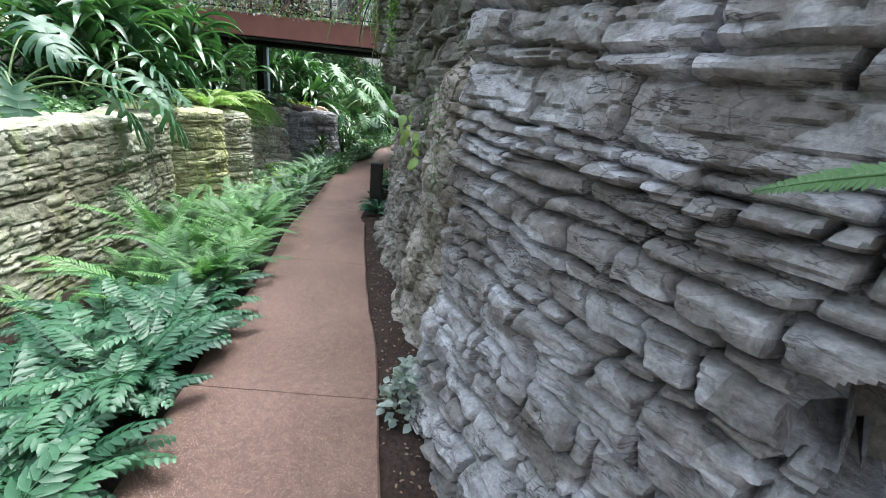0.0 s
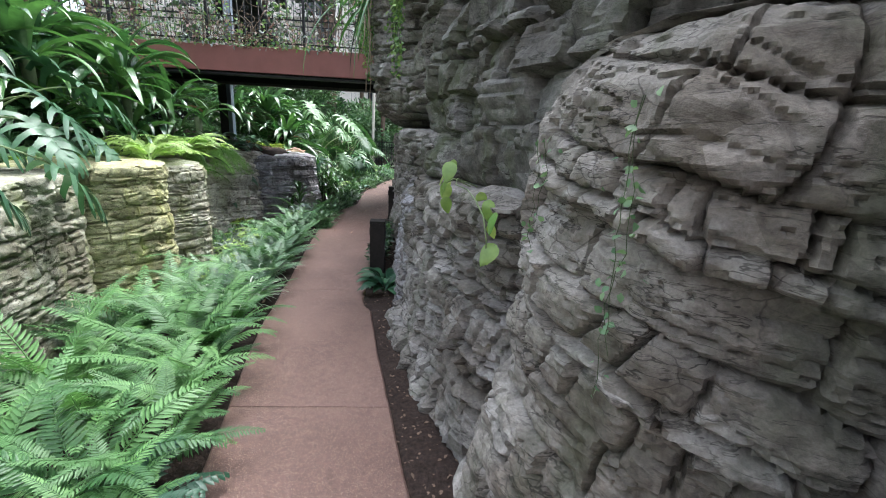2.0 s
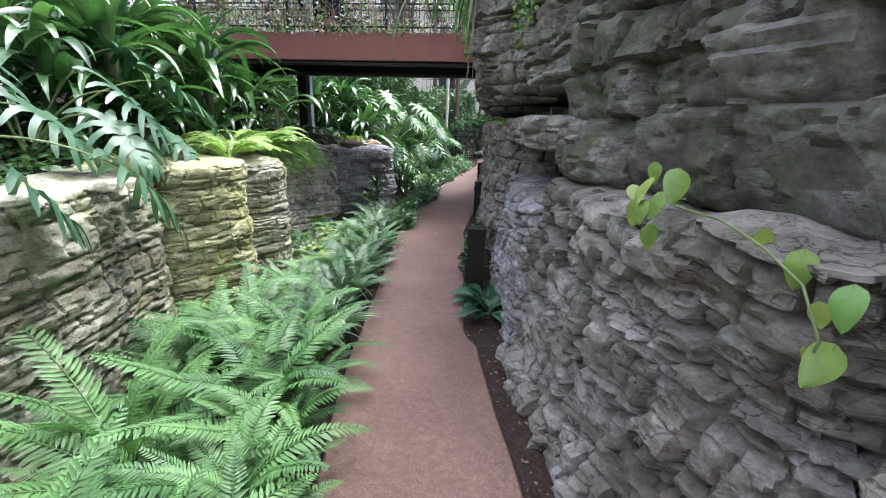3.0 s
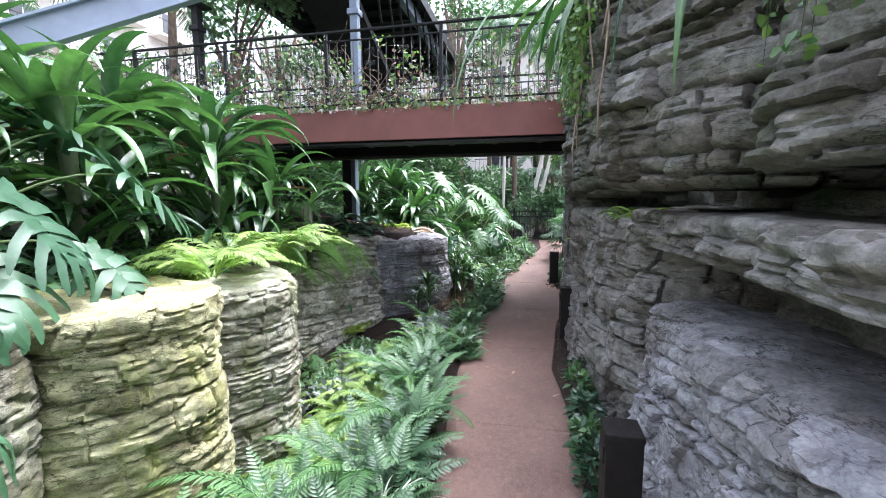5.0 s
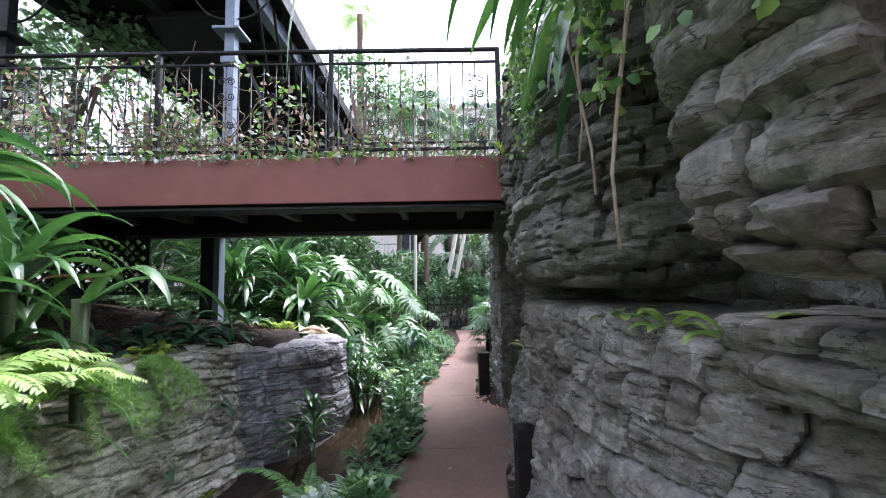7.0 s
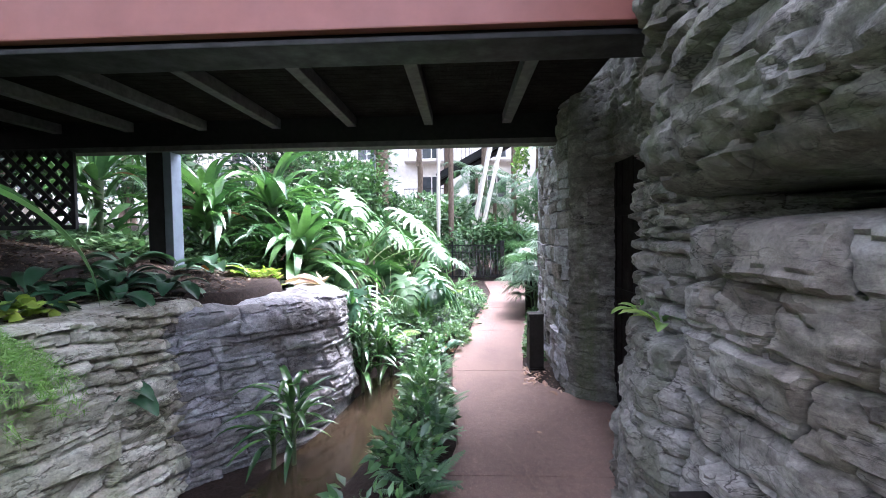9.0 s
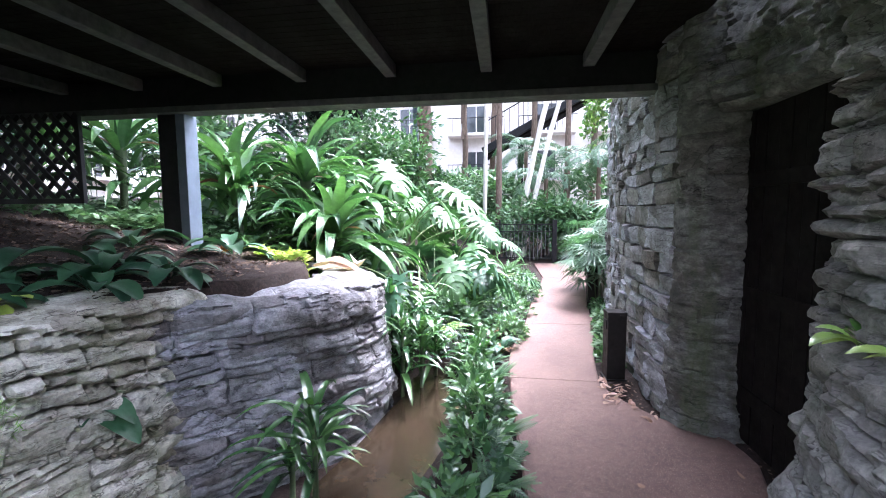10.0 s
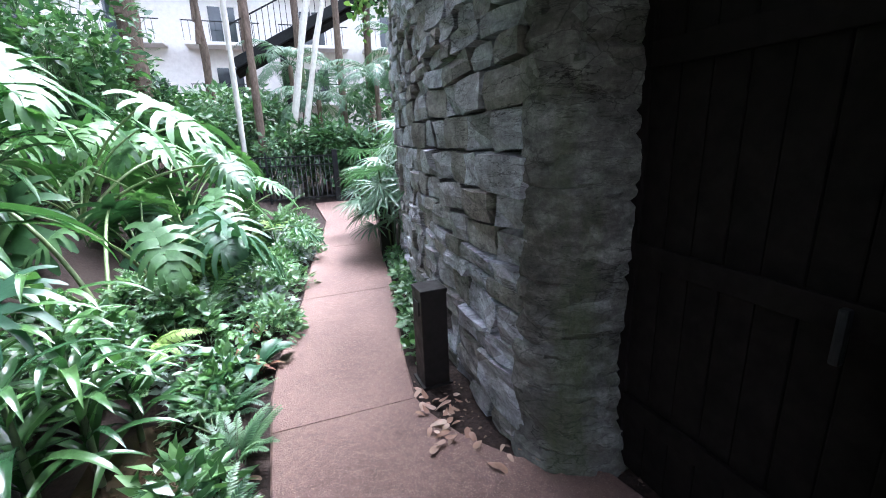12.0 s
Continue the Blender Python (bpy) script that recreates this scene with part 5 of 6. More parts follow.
feathery(-4.1, 8.6, 1.02, 16, 0.5, 3)

# ---- small-leaved growth beyond the outcrop and under the footbridge ----
for k, (x, y, s) in enumerate([(-3.45, 14.25, 1.0), (-3.75, 14.0, 0.8), (-3.2, 14.6, 0.95), (-2.85, 15.1, 0.8), (-2.6, 15.8, 0.75), (-2.55, 14.6, 0.7), (-2.3, 16.4, 0.65), (-2.35, 17.3, 0.7)]):
    heap("trailing_shrub", "small-leaved bright green shrub trailing down the bank", x, y, [(0, 0, 0.2 * s, 0.36 * s, 0.34 * s, 0.34 * s), (0.18 * s, -0.15 * s, 0.1 * s, 0.28 * s, 0.26 * s, 0.3 * s), (-0.2 * s, 0.1, 0.3 * s, 0.26 * s, 0.26 * s, 0.26 * s)],
         "oval", 950, 0.075, (COVER, IVY, SHRUB)[k % 3], 3300 + k, 0.62, group="bank shrubs")
for k, (x, y) in enumerate([(-4.45, 10.55), (-4.7, 11.75), (-4.35, 11.2), (-5.3, 12.6), (-4.6, 13.0)]):
    tuft(x, y, SPOONS, 12, "dark glossy spoon-leaved plant in the shade", 1.05, 3400 + k, "peace_lily", category="plant")


# ---- stacked stone wall beyond the door ----
stone_wall = thing("stone_wall", "grey stacked-stone wall with deep joints", "wall", kind="structure")
core_line = [(-0.4, 12.55), (-0.52, 12.62), (-0.58, 12.8), (-0.58, 13.2), (-0.55, 13.8), (-0.46, 14.6), (-0.32, 15.5), (-0.1, 16.6), (0.3, 17.0)]
hang(new("core", rock_mesh("core", core_line, -0.32, 3.25, ROCK_WARM, 131, step=0.05, depth=0.02, crack=0.0, top=0.2)), stone_wall)
cq, cn, cs = smooth_line(core_line, 0.02)
STONES = []
for k in range(14):
    r = random.Random(900 + k)
    bm = bmesh.new()
    bmesh.ops.create_cube(bm, size=1)
    bmesh.ops.subdivide_edges(bm, edges=list(bm.edges), cuts=1, use_grid_fill=True)
    for v in bm.verts:
        q = Vector((v.co.x, v.co.y, v.co.z))
        k2 = q.length
        v.co = q * (1 - 0.24 * max(0, k2 - 0.55)) + Vector((r.uniform(-0.045, 0.045), r.uniform(-0.12, 0.12), r.uniform(-0.05, 0.05)))
    me = bpy.data.meshes.new("stone")
    bm.to_mesh(me)
    bm.free()
    me.materials.append(ROCK if k % 3 else ROCK_WARM)
    STONES.append(me)
r = random.Random(55)
z, made = FLOOR - 0.02, 0
while z < 3.1:
    h = r.uniform(0.1, 0.2)
    s = r.uniform(0.0, 0.1) + 0.12
    while s < cs[-1] - 0.8 and made < 300:
        w = r.uniform(0.18, 0.46)
        i = min(int(np.searchsorted(cs, s + w / 2)), len(cs) - 1)
        x, y = cq[i] + cn[i] * r.uniform(0.03, 0.075)
        o = hang(new("stone", STONES[made % 14]), stone_wall)
        o.matrix_local = pose(x, y, z + h / 2, r.uniform(-4, 4), r.uniform(-4, 4), math.degrees(math.atan2(-cn[i][0], cn[i][1])) + r.uniform(-6, 6)) @ Matrix.Diagonal((w * 0.97, 0.17, h * 0.96, 1))
        made += 1
        s += w
    z += h

# ---- gate fence at the end of the path ----
fence = thing("fence", "black steel picket fence with a square post", "fence", at=(0.2, 22.55, FLOOR))
for x in (-0.62, -2.3, -4.0):
    part("post", box_bm((0.13 if x > -1 else 0.05, 0.13 if x > -1 else 0.05, 1.36), (x, 0, 0.66), 0.006), BLACKSTEEL, fence)
for z in (0.15, 0.98, 1.2):
    part("rail", box_bm((3.4, 0.03, 0.03), (-2.32, 0, z), 0.004), BLACKSTEEL, fence)
picket = mesh_of("picket", *tube([(0, 0, 0.1), (0, 0, 1.2)], 0.012, 6), BLACKSTEEL)
for k in range(28):
    o = hang(new("picket", picket), fence)
    o.location = (-0.78 - 0.118 * k, 0, 0)

# ---- broad-leaved plants beyond the footbridge ----
def ears(x, y, count, seed, size=1.0, label="tall elephant-ear plant with broad glossy leaves", lift=(0, 34), leaf=None):
    r = random.Random(seed)
    arms = [(k * 137.5 + r.uniform(-15, 15), r.uniform(*lift), r.uniform(0.9, 1.6) * size, r.uniform(0.7, 1.1) * size, r.uniform(-50, -15)) for k in range(count)]
    return stalked(x, y, leaf or EARS, arms, label, "elephant_ear", group="elephant ears")


for k, (x, y, c, s) in enumerate([(-3.1, 16.0, 9, 0.8), (-3.9, 16.9, 11, 1.2), (-3.0, 17.3, 10, 0.95), (-4.8, 17.0, 10, 1.3), (-3.4, 18.6, 10, 1.1), (-2.6, 18.2, 8, 0.75), (-4.6, 19.2, 10, 1.3), (-5.8, 18.6, 10, 1.4)]):
    ears(x, y, c, 500 + k, s)
ears(-3.15, 15.0, 6, 530, 1.15, "tall split-leaf plant leaning over the bank", (10, 30), SPLITS)
ears(-2.75, 16.7, 7, 531, 0.9, "split-leaf plant beside the path", (-6, 16), SPLITS)
for k, (x, y, c, s) in enumerate([(-7.2, 17.5, 9, 1.5), (-8.0, 12.0, 8, 1.3), (-7.6, 8.4, 8, 1.2)]):
    ears(x, y, c, 540 + k, s)

# lady palms and shrubs on the far right
def lady_palm(x, y, seed, height=1.6, canes=7):
    r = random.Random(seed)
    leaves, stems = [], []
    for k in range(canes):
        bx, by = r.uniform(-0.25, 0.25), r.uniform(-0.25, 0.25)
        h = height * r.uniform(0.5, 1.0)
        stems.append(tube([(bx * 0.4, by * 0.4, -0.05), (bx, by, h)], [0.012, 0.01], 5))
        for j in range(5):
            a = r.uniform(0, 360)
            m = pose(bx, by, h * (0.45 + 0.12 * j), 0, 0, a) @ pose(0, 0.28, 0.12, r.uniform(-45, 5), r.uniform(-20, 20), 0) @ Matrix.Scale(r.uniform(0.8, 1.15), 4)
            leaves.append(("fan", FANS[j % 2], m))
    return plant("lady_palm", "lady palm with fingered fan leaves by the path", (x, y, height_at(x, y)), leaves, "palm", "lady palms", ("cane_base", mesh_of("cane_base", *join(stems), STEM)))


for k, (x, y, h) in enumerate([(-0.32, 16.55, 1.3), (-0.2, 17.1, 1.9), (0.35, 17.6, 2.2), (-0.1, 18.0, 1.5), (0.8, 18.2, 2.2), (0.5, 16.7, 2.4)]):
    lady_palm(x, y, 560 + k, h)
for k in range(9):
    y = 13.8 + 0.3 * k
    x = float(at_y(RIGHT_EDGE, y)) + 0.12
    heap("ground_cover", "small green plants at the foot of the stone wall", x, y, [(0, 0, 0.06, 0.1, 0.16, 0.13)], "oval", 110, 0.075, (SHRUB, COVER)[k % 2], 580 + k, 0.6, group="wall foot plants")
for k, (x, y) in enumerate([(-0.96, 7.0), (-0.97, 7.3), (-0.95, 7.7), (-0.97, 8.1), (-0.95, 8.6)]):
    heap("ground_cover", "small dark green plants in the soil strip by the rock", x, y, [(0, 0, 0.1, 0.1, 0.2, 0.16)], "slim", 150, 0.09, (DARKLEAF, SHRUB)[k % 2], 600 + k, 0.45, group="rock foot plants")
tuft(-0.84, 6.25, HOSTA, 16, "dark broad-leaved plant beside the bollard", 0.95, 620, "broad_leaf_plant", category="plant")
tuft(-0.8, 6.0, HOSTA, 14, "dark broad-leaved plant beside the bollard", 1.0, 621, "broad_leaf_plant", category="plant")
heap("ground_cover", "round-leaved blue-green plant at the rock foot", -0.03, 1.95, [(0, 0, 0.06, 0.14, 0.17, 0.16), (0.02, 0.1, 0.12, 0.1, 0.1, 0.12)], "oval", 230, 0.055, GREYLEAF, 630, 0.95)

# ---- trees, palms and shrubs that close the view ----
def shrub_mass(x, y, w, h, seed, mat, shape="oval", count=1500, length=0.17, label="dense green shrub with glossy leaves", slim=0.45):
    r = random.Random(seed)
    blobs = [(r.uniform(-w, w) * 0.6, r.uniform(-w, w) * 0.5, h * r.uniform(0.25, 0.8), w * r.uniform(0.35, 0.6), w * r.uniform(0.35, 0.6), h * r.uniform(0.2, 0.38)) for k in range(7)]
    return heap("shrub", label, x, y, blobs, shape, count, length, mat, seed, slim, 0.2, group="background shrubs")


r = random.Random(77)
spots = []
for k in range(15):
    spots.append((-9.5 + 0.85 * k, 24.4 + r.uniform(-0.8, 1.2), 1.1, r.uniform(1.4, 2.4)))
for k in range(13):
    spots.append((-13 + 1.7 * k, 26.5 + r.uniform(-1, 1.5), 1.8, r.uniform(2.2, 3.4)))
for k in range(9):
    spots.append((-8.2 - 0.4 * (k % 3), 3.5 + 2.1 * k, 1.3, r.uniform(1.6, 2.6)))
for k in range(7):
    spots.append((-12 - r.random() * 2, 2 + 3.6 * k, 2.0, r.uniform(2.8, 4.4)))
spots += [(-5.2, 21.2, 1.5, 4.6), (-7.4, 20.6, 1.7, 5.2), (-9.3, 19.0, 1.7, 5.0), (-6.2, 23.6, 1.6, 5.2), (-4.2, 19.9, 1.0, 2.6), (1.6, 19.0, 1.2, 3.2), (1.3, 20.4, 1.2, 2.6), (2.6, 21.5, 1.5, 3.6), (1.6, 22.6, 1.0, 1.6), (-0.2, 24.4, 1.2, 1.9), (-5.6, 20.6, 1.3, 2.6), (-6.8, 19.8, 1.3, 3.0), (-3.6, 21.4, 1.0, 1.5), (-5.5, 2.2, 1.0, 0.9), (-6.8, 3.6, 1.4, 1.6), (-6.2, 1.0, 1.2, 1.2), (-7.2, 5.2, 1.3, 1.5)]
for k, (x, y, w, h) in enumerate(spots):
    shrub_mass(x, y, w, h, 700 + k, (SHRUB, COVER if -5 < x < 1 else DARKLEAF, SHRUB, COVER)[k % 4], ("oval", "slim")[k % 2], 1500, 0.19 if y < 24 else 0.27)


def trunk_of(points, r0, r1, mat, name="trunk"):
    n = len(points)
    pts = []
    for i in range(n - 1):
        for j in range(6):
            t = j / 6
            pts.append(Vector(points[i]).lerp(Vector(points[i + 1]), t))
    pts.append(Vector(points[-1]))
    rad = []
    for i in range(len(pts)):
        t = i / (len(pts) - 1)
        rad.append((r0 + (r1 - r0) * t) * (1 + 0.1 * math.sin(i * 2.3)) * (1 + 0.7 * max(0, 1 - t * 14)))
    return mesh_of(name, *tube(pts, rad, 9), mat)


def palm(x, y, height, seed, fronds, mat=BARK, lean=(0, 0), r0=0.09, count=13, size=1.0, label="slender feather palm with a ringed trunk", z=None):
    rr = random.Random(seed)
    z0 = height_at(x, y) if z is None else z
    ob = thing("palm_tree", label, "palm", "palms", at=(x, y, z0))
    hang(new("trunk", trunk_of([(0, 0, -0.1), (lean[0] * 0.45, lean[1] * 0.45, height * 0.5), (lean[0], lean[1], height)], r0, r0 * 0.75, mat)), ob)
    for k in range(count):
        f = hang(new("frond", fronds[k % len(fronds)]), ob)
        f.matrix_local = pose(lean[0], lean[1], height - 0.05, 0, 0, k * 137.5 + rr.uniform(-15, 15)) @ pose(0, 0, 0, rr.uniform(-25, 15), 0, 0) @ Matrix.Scale(size * rr.uniform(0.8, 1.1), 4)
    return ob


palm(-2.17, 23.77, 9.0, 1, FEATHERS, BARK, (0.05, 0.2), 0.11)
palm(-2.63, 23.43, 8.5, 2, FEATHERS, PALEBARK, (0.1, 0.1), 0.075)
palm(-1.72, 23.99, 9.3, 3, FEATHERS, PALEBARK, (2.2, 0.4), 0.10, label="leaning palm with a slender pale trunk")
palm(-1.43, 24.11, 8.8, 4, FEATHERS, PALEBARK, (2.3, 0.5), 0.09, label="leaning palm with a slender pale trunk")
palm(0.39, 26.04, 8.5, 5, FEATHERS, BARK, (0.1, 0.2), 0.13)
palm(-0.41, 25.59, 2.9, 6, FEATHERS, BARK, (0, 0), 0.1, 15, 0.95, "young feather palm with drooping grey-green fronds")
palm(1.3, 24.68, 3.4, 7, FEATHERS, BARK, (0, 0), 0.1, 15, 0.95, "young feather palm with drooping grey-green fronds")
palm(-1.09, 27.18, 4.1, 8, FEATHERS, BARK, (0, 0), 0.1, 15, 1.0, "young feather palm with drooping grey-green fronds")
palm(2.55, 25.59, 4.3, 9, FEATHERS, BARK, (0, 0), 0.1, 15, 1.0, "young feather palm with drooping grey-green fronds")
palm(-6.09, 29.45, 16.4, 10, FEATHERS_LIT, BARK, (0.1, 0), 0.22, 18, 1.1, "tall palm with a green crown coloured as sunlit")
palm(-2.68, 30.59, 11.9, 11, FEATHERS, BARK, (0.4, 0), 0.16, 14, 1.1)
palm(-0.64, 28.88, 10.2, 12, FEATHERS, BARK, (0, 0.3), 0.15, 14, 1.0)
palm(2.09, 30.02, 13.6, 13, FEATHERS_LIT, BARK, (0.3, 0), 0.18, 16, 1.0, "tall palm with a green crown coloured as sunlit")
palm(-9.0, 24.0, 5.0, 14, FEATHERS, BARK, (0, 0), 0.14, 15, 1.1)
palm(-12.5, 16.0, 6.0, 15, FEATHERS, BARK, (0.3, 0), 0.15, 15, 1.1)
palm(-10.5, 9.5, 4.0, 16, FEATHERS, BARK, (0.3, 0), 0.14, 15, 1.0)


def tree(x, y, height, seed, spread, mat, trunk_mat=BARK, r0=0.16, label="broadleaf tree with an open green crown", leaves=2600):
    rr = random.Random(seed)
    z0 = height_at(x, y)
    ob = thing("tree", label, "tree", "trees", at=(x, y, z0))
    hang(new("trunk", trunk_of([(0, 0, -0.1), (0.1, 0.05, height * 0.35), (-0.05, 0.1, height * 0.7)], r0, r0 * 0.5, trunk_mat)), ob)
    blobs = []
    for k in range(7):
        a, q = rr.uniform(0, 6.28), spread * rr.uniform(0.25, 0.75)
        tip = (q * math.cos(a), q * math.sin(a), height * rr.uniform(0.6, 1.0))
        hang(new("limb", trunk_of([(0, 0.03, height * rr.uniform(0.3, 0.55)), (tip[0] * 0.5, tip[1] * 0.5, tip[2] * 0.85), tip], r0 * 0.4, r0 * 0.12, trunk_mat, "limb")), ob)
        blobs.append((*tip, spread * 0.42, spread * 0.42, height * 0.13))
    hang(new("crown", leaf_cloud("crown", "oval", leaves, blobs, 0.2, mat, seed, 0.5, 0.1, 0.25)), ob)
    return ob


tree(-4.73, 23.54, 9.6, 21, 2.0, SHRUB, r0=0.3, label="broadleaf tree with a thick brown fluted trunk")
tree(-3.71, 27.18, 10.2, 22, 2.0, COVER)
tree(-8.25, 24.34, 7.9, 23, 2.4, SHRUB)
tree(-11.0, 19.5, 8.0, 24, 2.6, SHRUB)
tree(-13.5, 8.0, 7.0, 25, 2.6, COVER)
tree(-9.4, 14.9, 5.6, 26, 1.7, COVER, leaves=1800)
tree(4.14, 26.61, 9.6, 28, 2.4, SHRUB)

# ---- platform on iron columns behind the footbridge ----
platform = thing("raised_platform", "dark raised platform on cast-iron columns with brackets", "platform")
for x in (-5.2, -9.15):
    for y in (13.45, 24.6):
        zb = 2.9 if y < 14 else height_at(x, y) - 0.1
        part("column", box_bm((0.17, 0.17, 7.35 - zb), (x, y, (7.35 + zb) / 2), 0.012), BLUESTEEL if x > -6 else BLACKSTEEL, platform, "blue-grey steel column")
        part("collar", box_bm((0.46, 0.46, 0.05), (x, y, 6.12), 0.01), BLUESTEEL if x > -6 else BLACKSTEEL, platform)
        part("collar", box_bm((0.26, 0.26, 0.12), (x, y, 5.6), 0.02), BLUESTEEL if x > -6 else BLACKSTEEL, platform)
        for sx in (-1, 1):
            hang(new("bracket", mesh_of("bracket", *join([tube([(x + sx * (0.1 + 0.7 * math.sin(t)), y, 6.4 + 0.95 * (1 - math.cos(t))) for t in np.linspace(0, 1.57, 12)], 0.02, 5)] + [tube([(x + sx * (0.22 + 0.12 * k) + 0.09 * math.cos(a), y, 6.95 + 0.14 * k + 0.09 * math.sin(a)) for a in np.linspace(0, 6.28, 14)], 0.012, 5) for k in range(3)]), BLACKSTEEL)), platform, "black scrolled iron bracket")
part("deck", box_bm((4.6, 12.5, 0.12), (-7.1, 19.0, 7.62), 0.01), BLACKSTEEL, platform, "dark platform deck")
for k in range(14):
    part("joist", box_bm((4.4, 0.12, 0.16), (-7.1, 13.3 + 0.85 * k, 7.48), 0.005), BLACKSTEEL, platform)
for x in (-9.1, -7.1, -5.1):
    part("girder", box_bm((0.2, 12.4, 0.34), (x, 19.0, 7.3), 0.008), BLACKSTEEL if x < -6 else BLUESTEEL, platform)
part("edge_beam", box_bm((0.1, 12.5, 0.34), (-4.75, 19.0, 7.6), 0.008), BLACKSTEEL, platform)
part("edge_beam", box_bm((4.7, 0.1, 0.34), (-7.1, 12.75, 7.6), 0.008), BLUESTEEL, platform)
for k in range(9):
    hang(new("brace", mesh_of("brace", *tube([(-4.9, 13.6 + 0.9 * k, 7.3), (-4.9, 14.3 + 0.9 * k, 5.7 + 0.1 * k)], 0.03, 5), BLACKSTEEL)), platform)
part("stair_soffit", box_bm((1.5, 7.0, 0.2), (-6.6, 17.5, 5.6), 0.01, Matrix.Rotation(radians(-26), 4, "X")), BLACKSTEEL, platform)

# ---- sloping beam over the terrace ----
brace = thing("steel_beam", "pale blue painted steel beam sloping over the terrace", "beam")
foot, head = Vector((-8.7, 5.15, 1.1)), Vector((0.1, 12.8, 7.35))
way = head - foot
turn = Matrix.Rotation(math.atan2(way.y, way.x), 4, "Z") @ Matrix.Rotation(-math.asin(way.z / way.length), 4, "Y")
part("web", box_bm((way.length, 0.03, 0.24), (foot + head) / 2, 0.004, turn), PALESTEEL, brace)
part("flange", box_bm((way.length, 0.13, 0.025), (foot + head) / 2 + turn @ Vector((0, 0, 0.125)), 0.004, turn), PALESTEEL, brace)
part("flange", box_bm((way.length, 0.13, 0.025), (foot + head) / 2 - turn @ Vector((0, 0, 0.125)), 0.004, turn), PALESTEEL, brace)
part("post", box_bm((0.14, 0.14, 5.2), (0.3, 13.0, 4.7), 0.008), BLUESTEEL, brace)

# ---- buildings round the court ----
def building(name, label, x, y, turn, width, height, bays, floors, base=0.0, balconies=True):
    ob = thing(name, label, "building", at=(x, y, base))
    ob.rotation_euler = (0, 0, radians(turn))
    part("wall", box_bm((width, 0.5, height), (0, 0.25, height / 2), 0.02), STUCCO, ob)
    part("roof", box_bm((width + 0.6, 1.2, 0.4), (0, 0.3, height + 0.2), 0.04), STUCCO, ob)
    pitch, rise = width / bays, height / floors
    bar = mesh_of("bar", *tube([(0, 0, 0), (0, 0, 1.0)], 0.014, 5), BLACKSTEEL)
    for i in range(bays):
        for j in range(floors):
            cx, cz = -width / 2 + pitch * (i + 0.5), rise * j + 0.45
            w = part("window", box_bm((1.5, 0.12, 2.1), (cx, -0.03, cz + 1.15), 0.02), STUCCO, ob)
            part("pane", box_bm((0.64, 0.04, 1.9), (cx - 0.36, -0.085, cz + 1.15), 0.006), GLASSDARK, w)
            part("pane", box_bm((0.64, 0.04, 1.9), (cx + 0.36, -0.085, cz + 1.15), 0.006), GLASSDARK, w)
            if j and balconies:
                bal = part("balcony", box_bm((pitch * 0.8, 1.2, 0.18), (cx, -0.6, cz), 0.02), STUCCO, ob)
                part("top_rail", box_bm((pitch * 0.8, 0.05, 0.05), (cx, -1.15, cz + 1.1), 0.006), BLACKSTEEL, bal)
                for k in range(int(pitch * 0.8 / 0.32)):
                    o = hang(new("bar", bar), bal)
                    o.location = (cx - pitch * 0.4 + 0.32 * k + 0.05, -1.15, cz + 0.09)
    return ob


building("hotel_wing", "cream stucco building with balconies beyond the palms", -4, 40, 0, 44, 16, 9, 5)
building("hotel_wing", "cream stucco building with iron balconies on the court", -30, 14, 90, 46, 17, 9, 5)
building("hotel_wing", "cream stucco building closing the court", 0, -16, 180, 50, 12, 7, 3, balconies=False)
building("hotel_wing", "cream stucco building above the rocks", 22, 12, -90, 52, 11, 7, 3, balconies=False)
ramp_stair = thing("walkway", "dark sloping covered walkway beyond the palms", "walkway")
part("girder", box_bm((9.0, 0.8, 0.35), (1.0, 29.6, 6.4), 0.02, Matrix.Rotation(radians(-28), 4, "Y")), BLACKSTEEL, ramp_stair)
part("soffit", box_bm((9.0, 1.6, 0.1), (1.0, 30.2, 6.15), 0.02, Matrix.Rotation(radians(-28), 4, "Y")), DARKWOOD, ramp_stair)
part("hand_rail", box_bm((9.0, 0.05, 0.05), (1.0, 29.3, 7.7), 0.01, Matrix.Rotation(radians(-28), 4, "Y")), BLACKSTEEL, ramp_stair)
for k in range(40):
    x = -1.6 + 0.21 * k
    part("bar", box_bm((0.025, 0.025, 1.1), (x - 1.0, 29.3, 7.15 + (x - 2.0) * 0.53), 0.0), BLACKSTEEL, ramp_stair)
part("post", box_bm((0.25, 0.25, 5.4), (-1.2, 30.0, 2.4), 0.01), BLACKSTEEL, ramp_stair)
part("post", box_bm((0.25, 0.25, 7.6), (3.6, 30.0, 3.6), 0.01), BLACKSTEEL, ramp_stair)


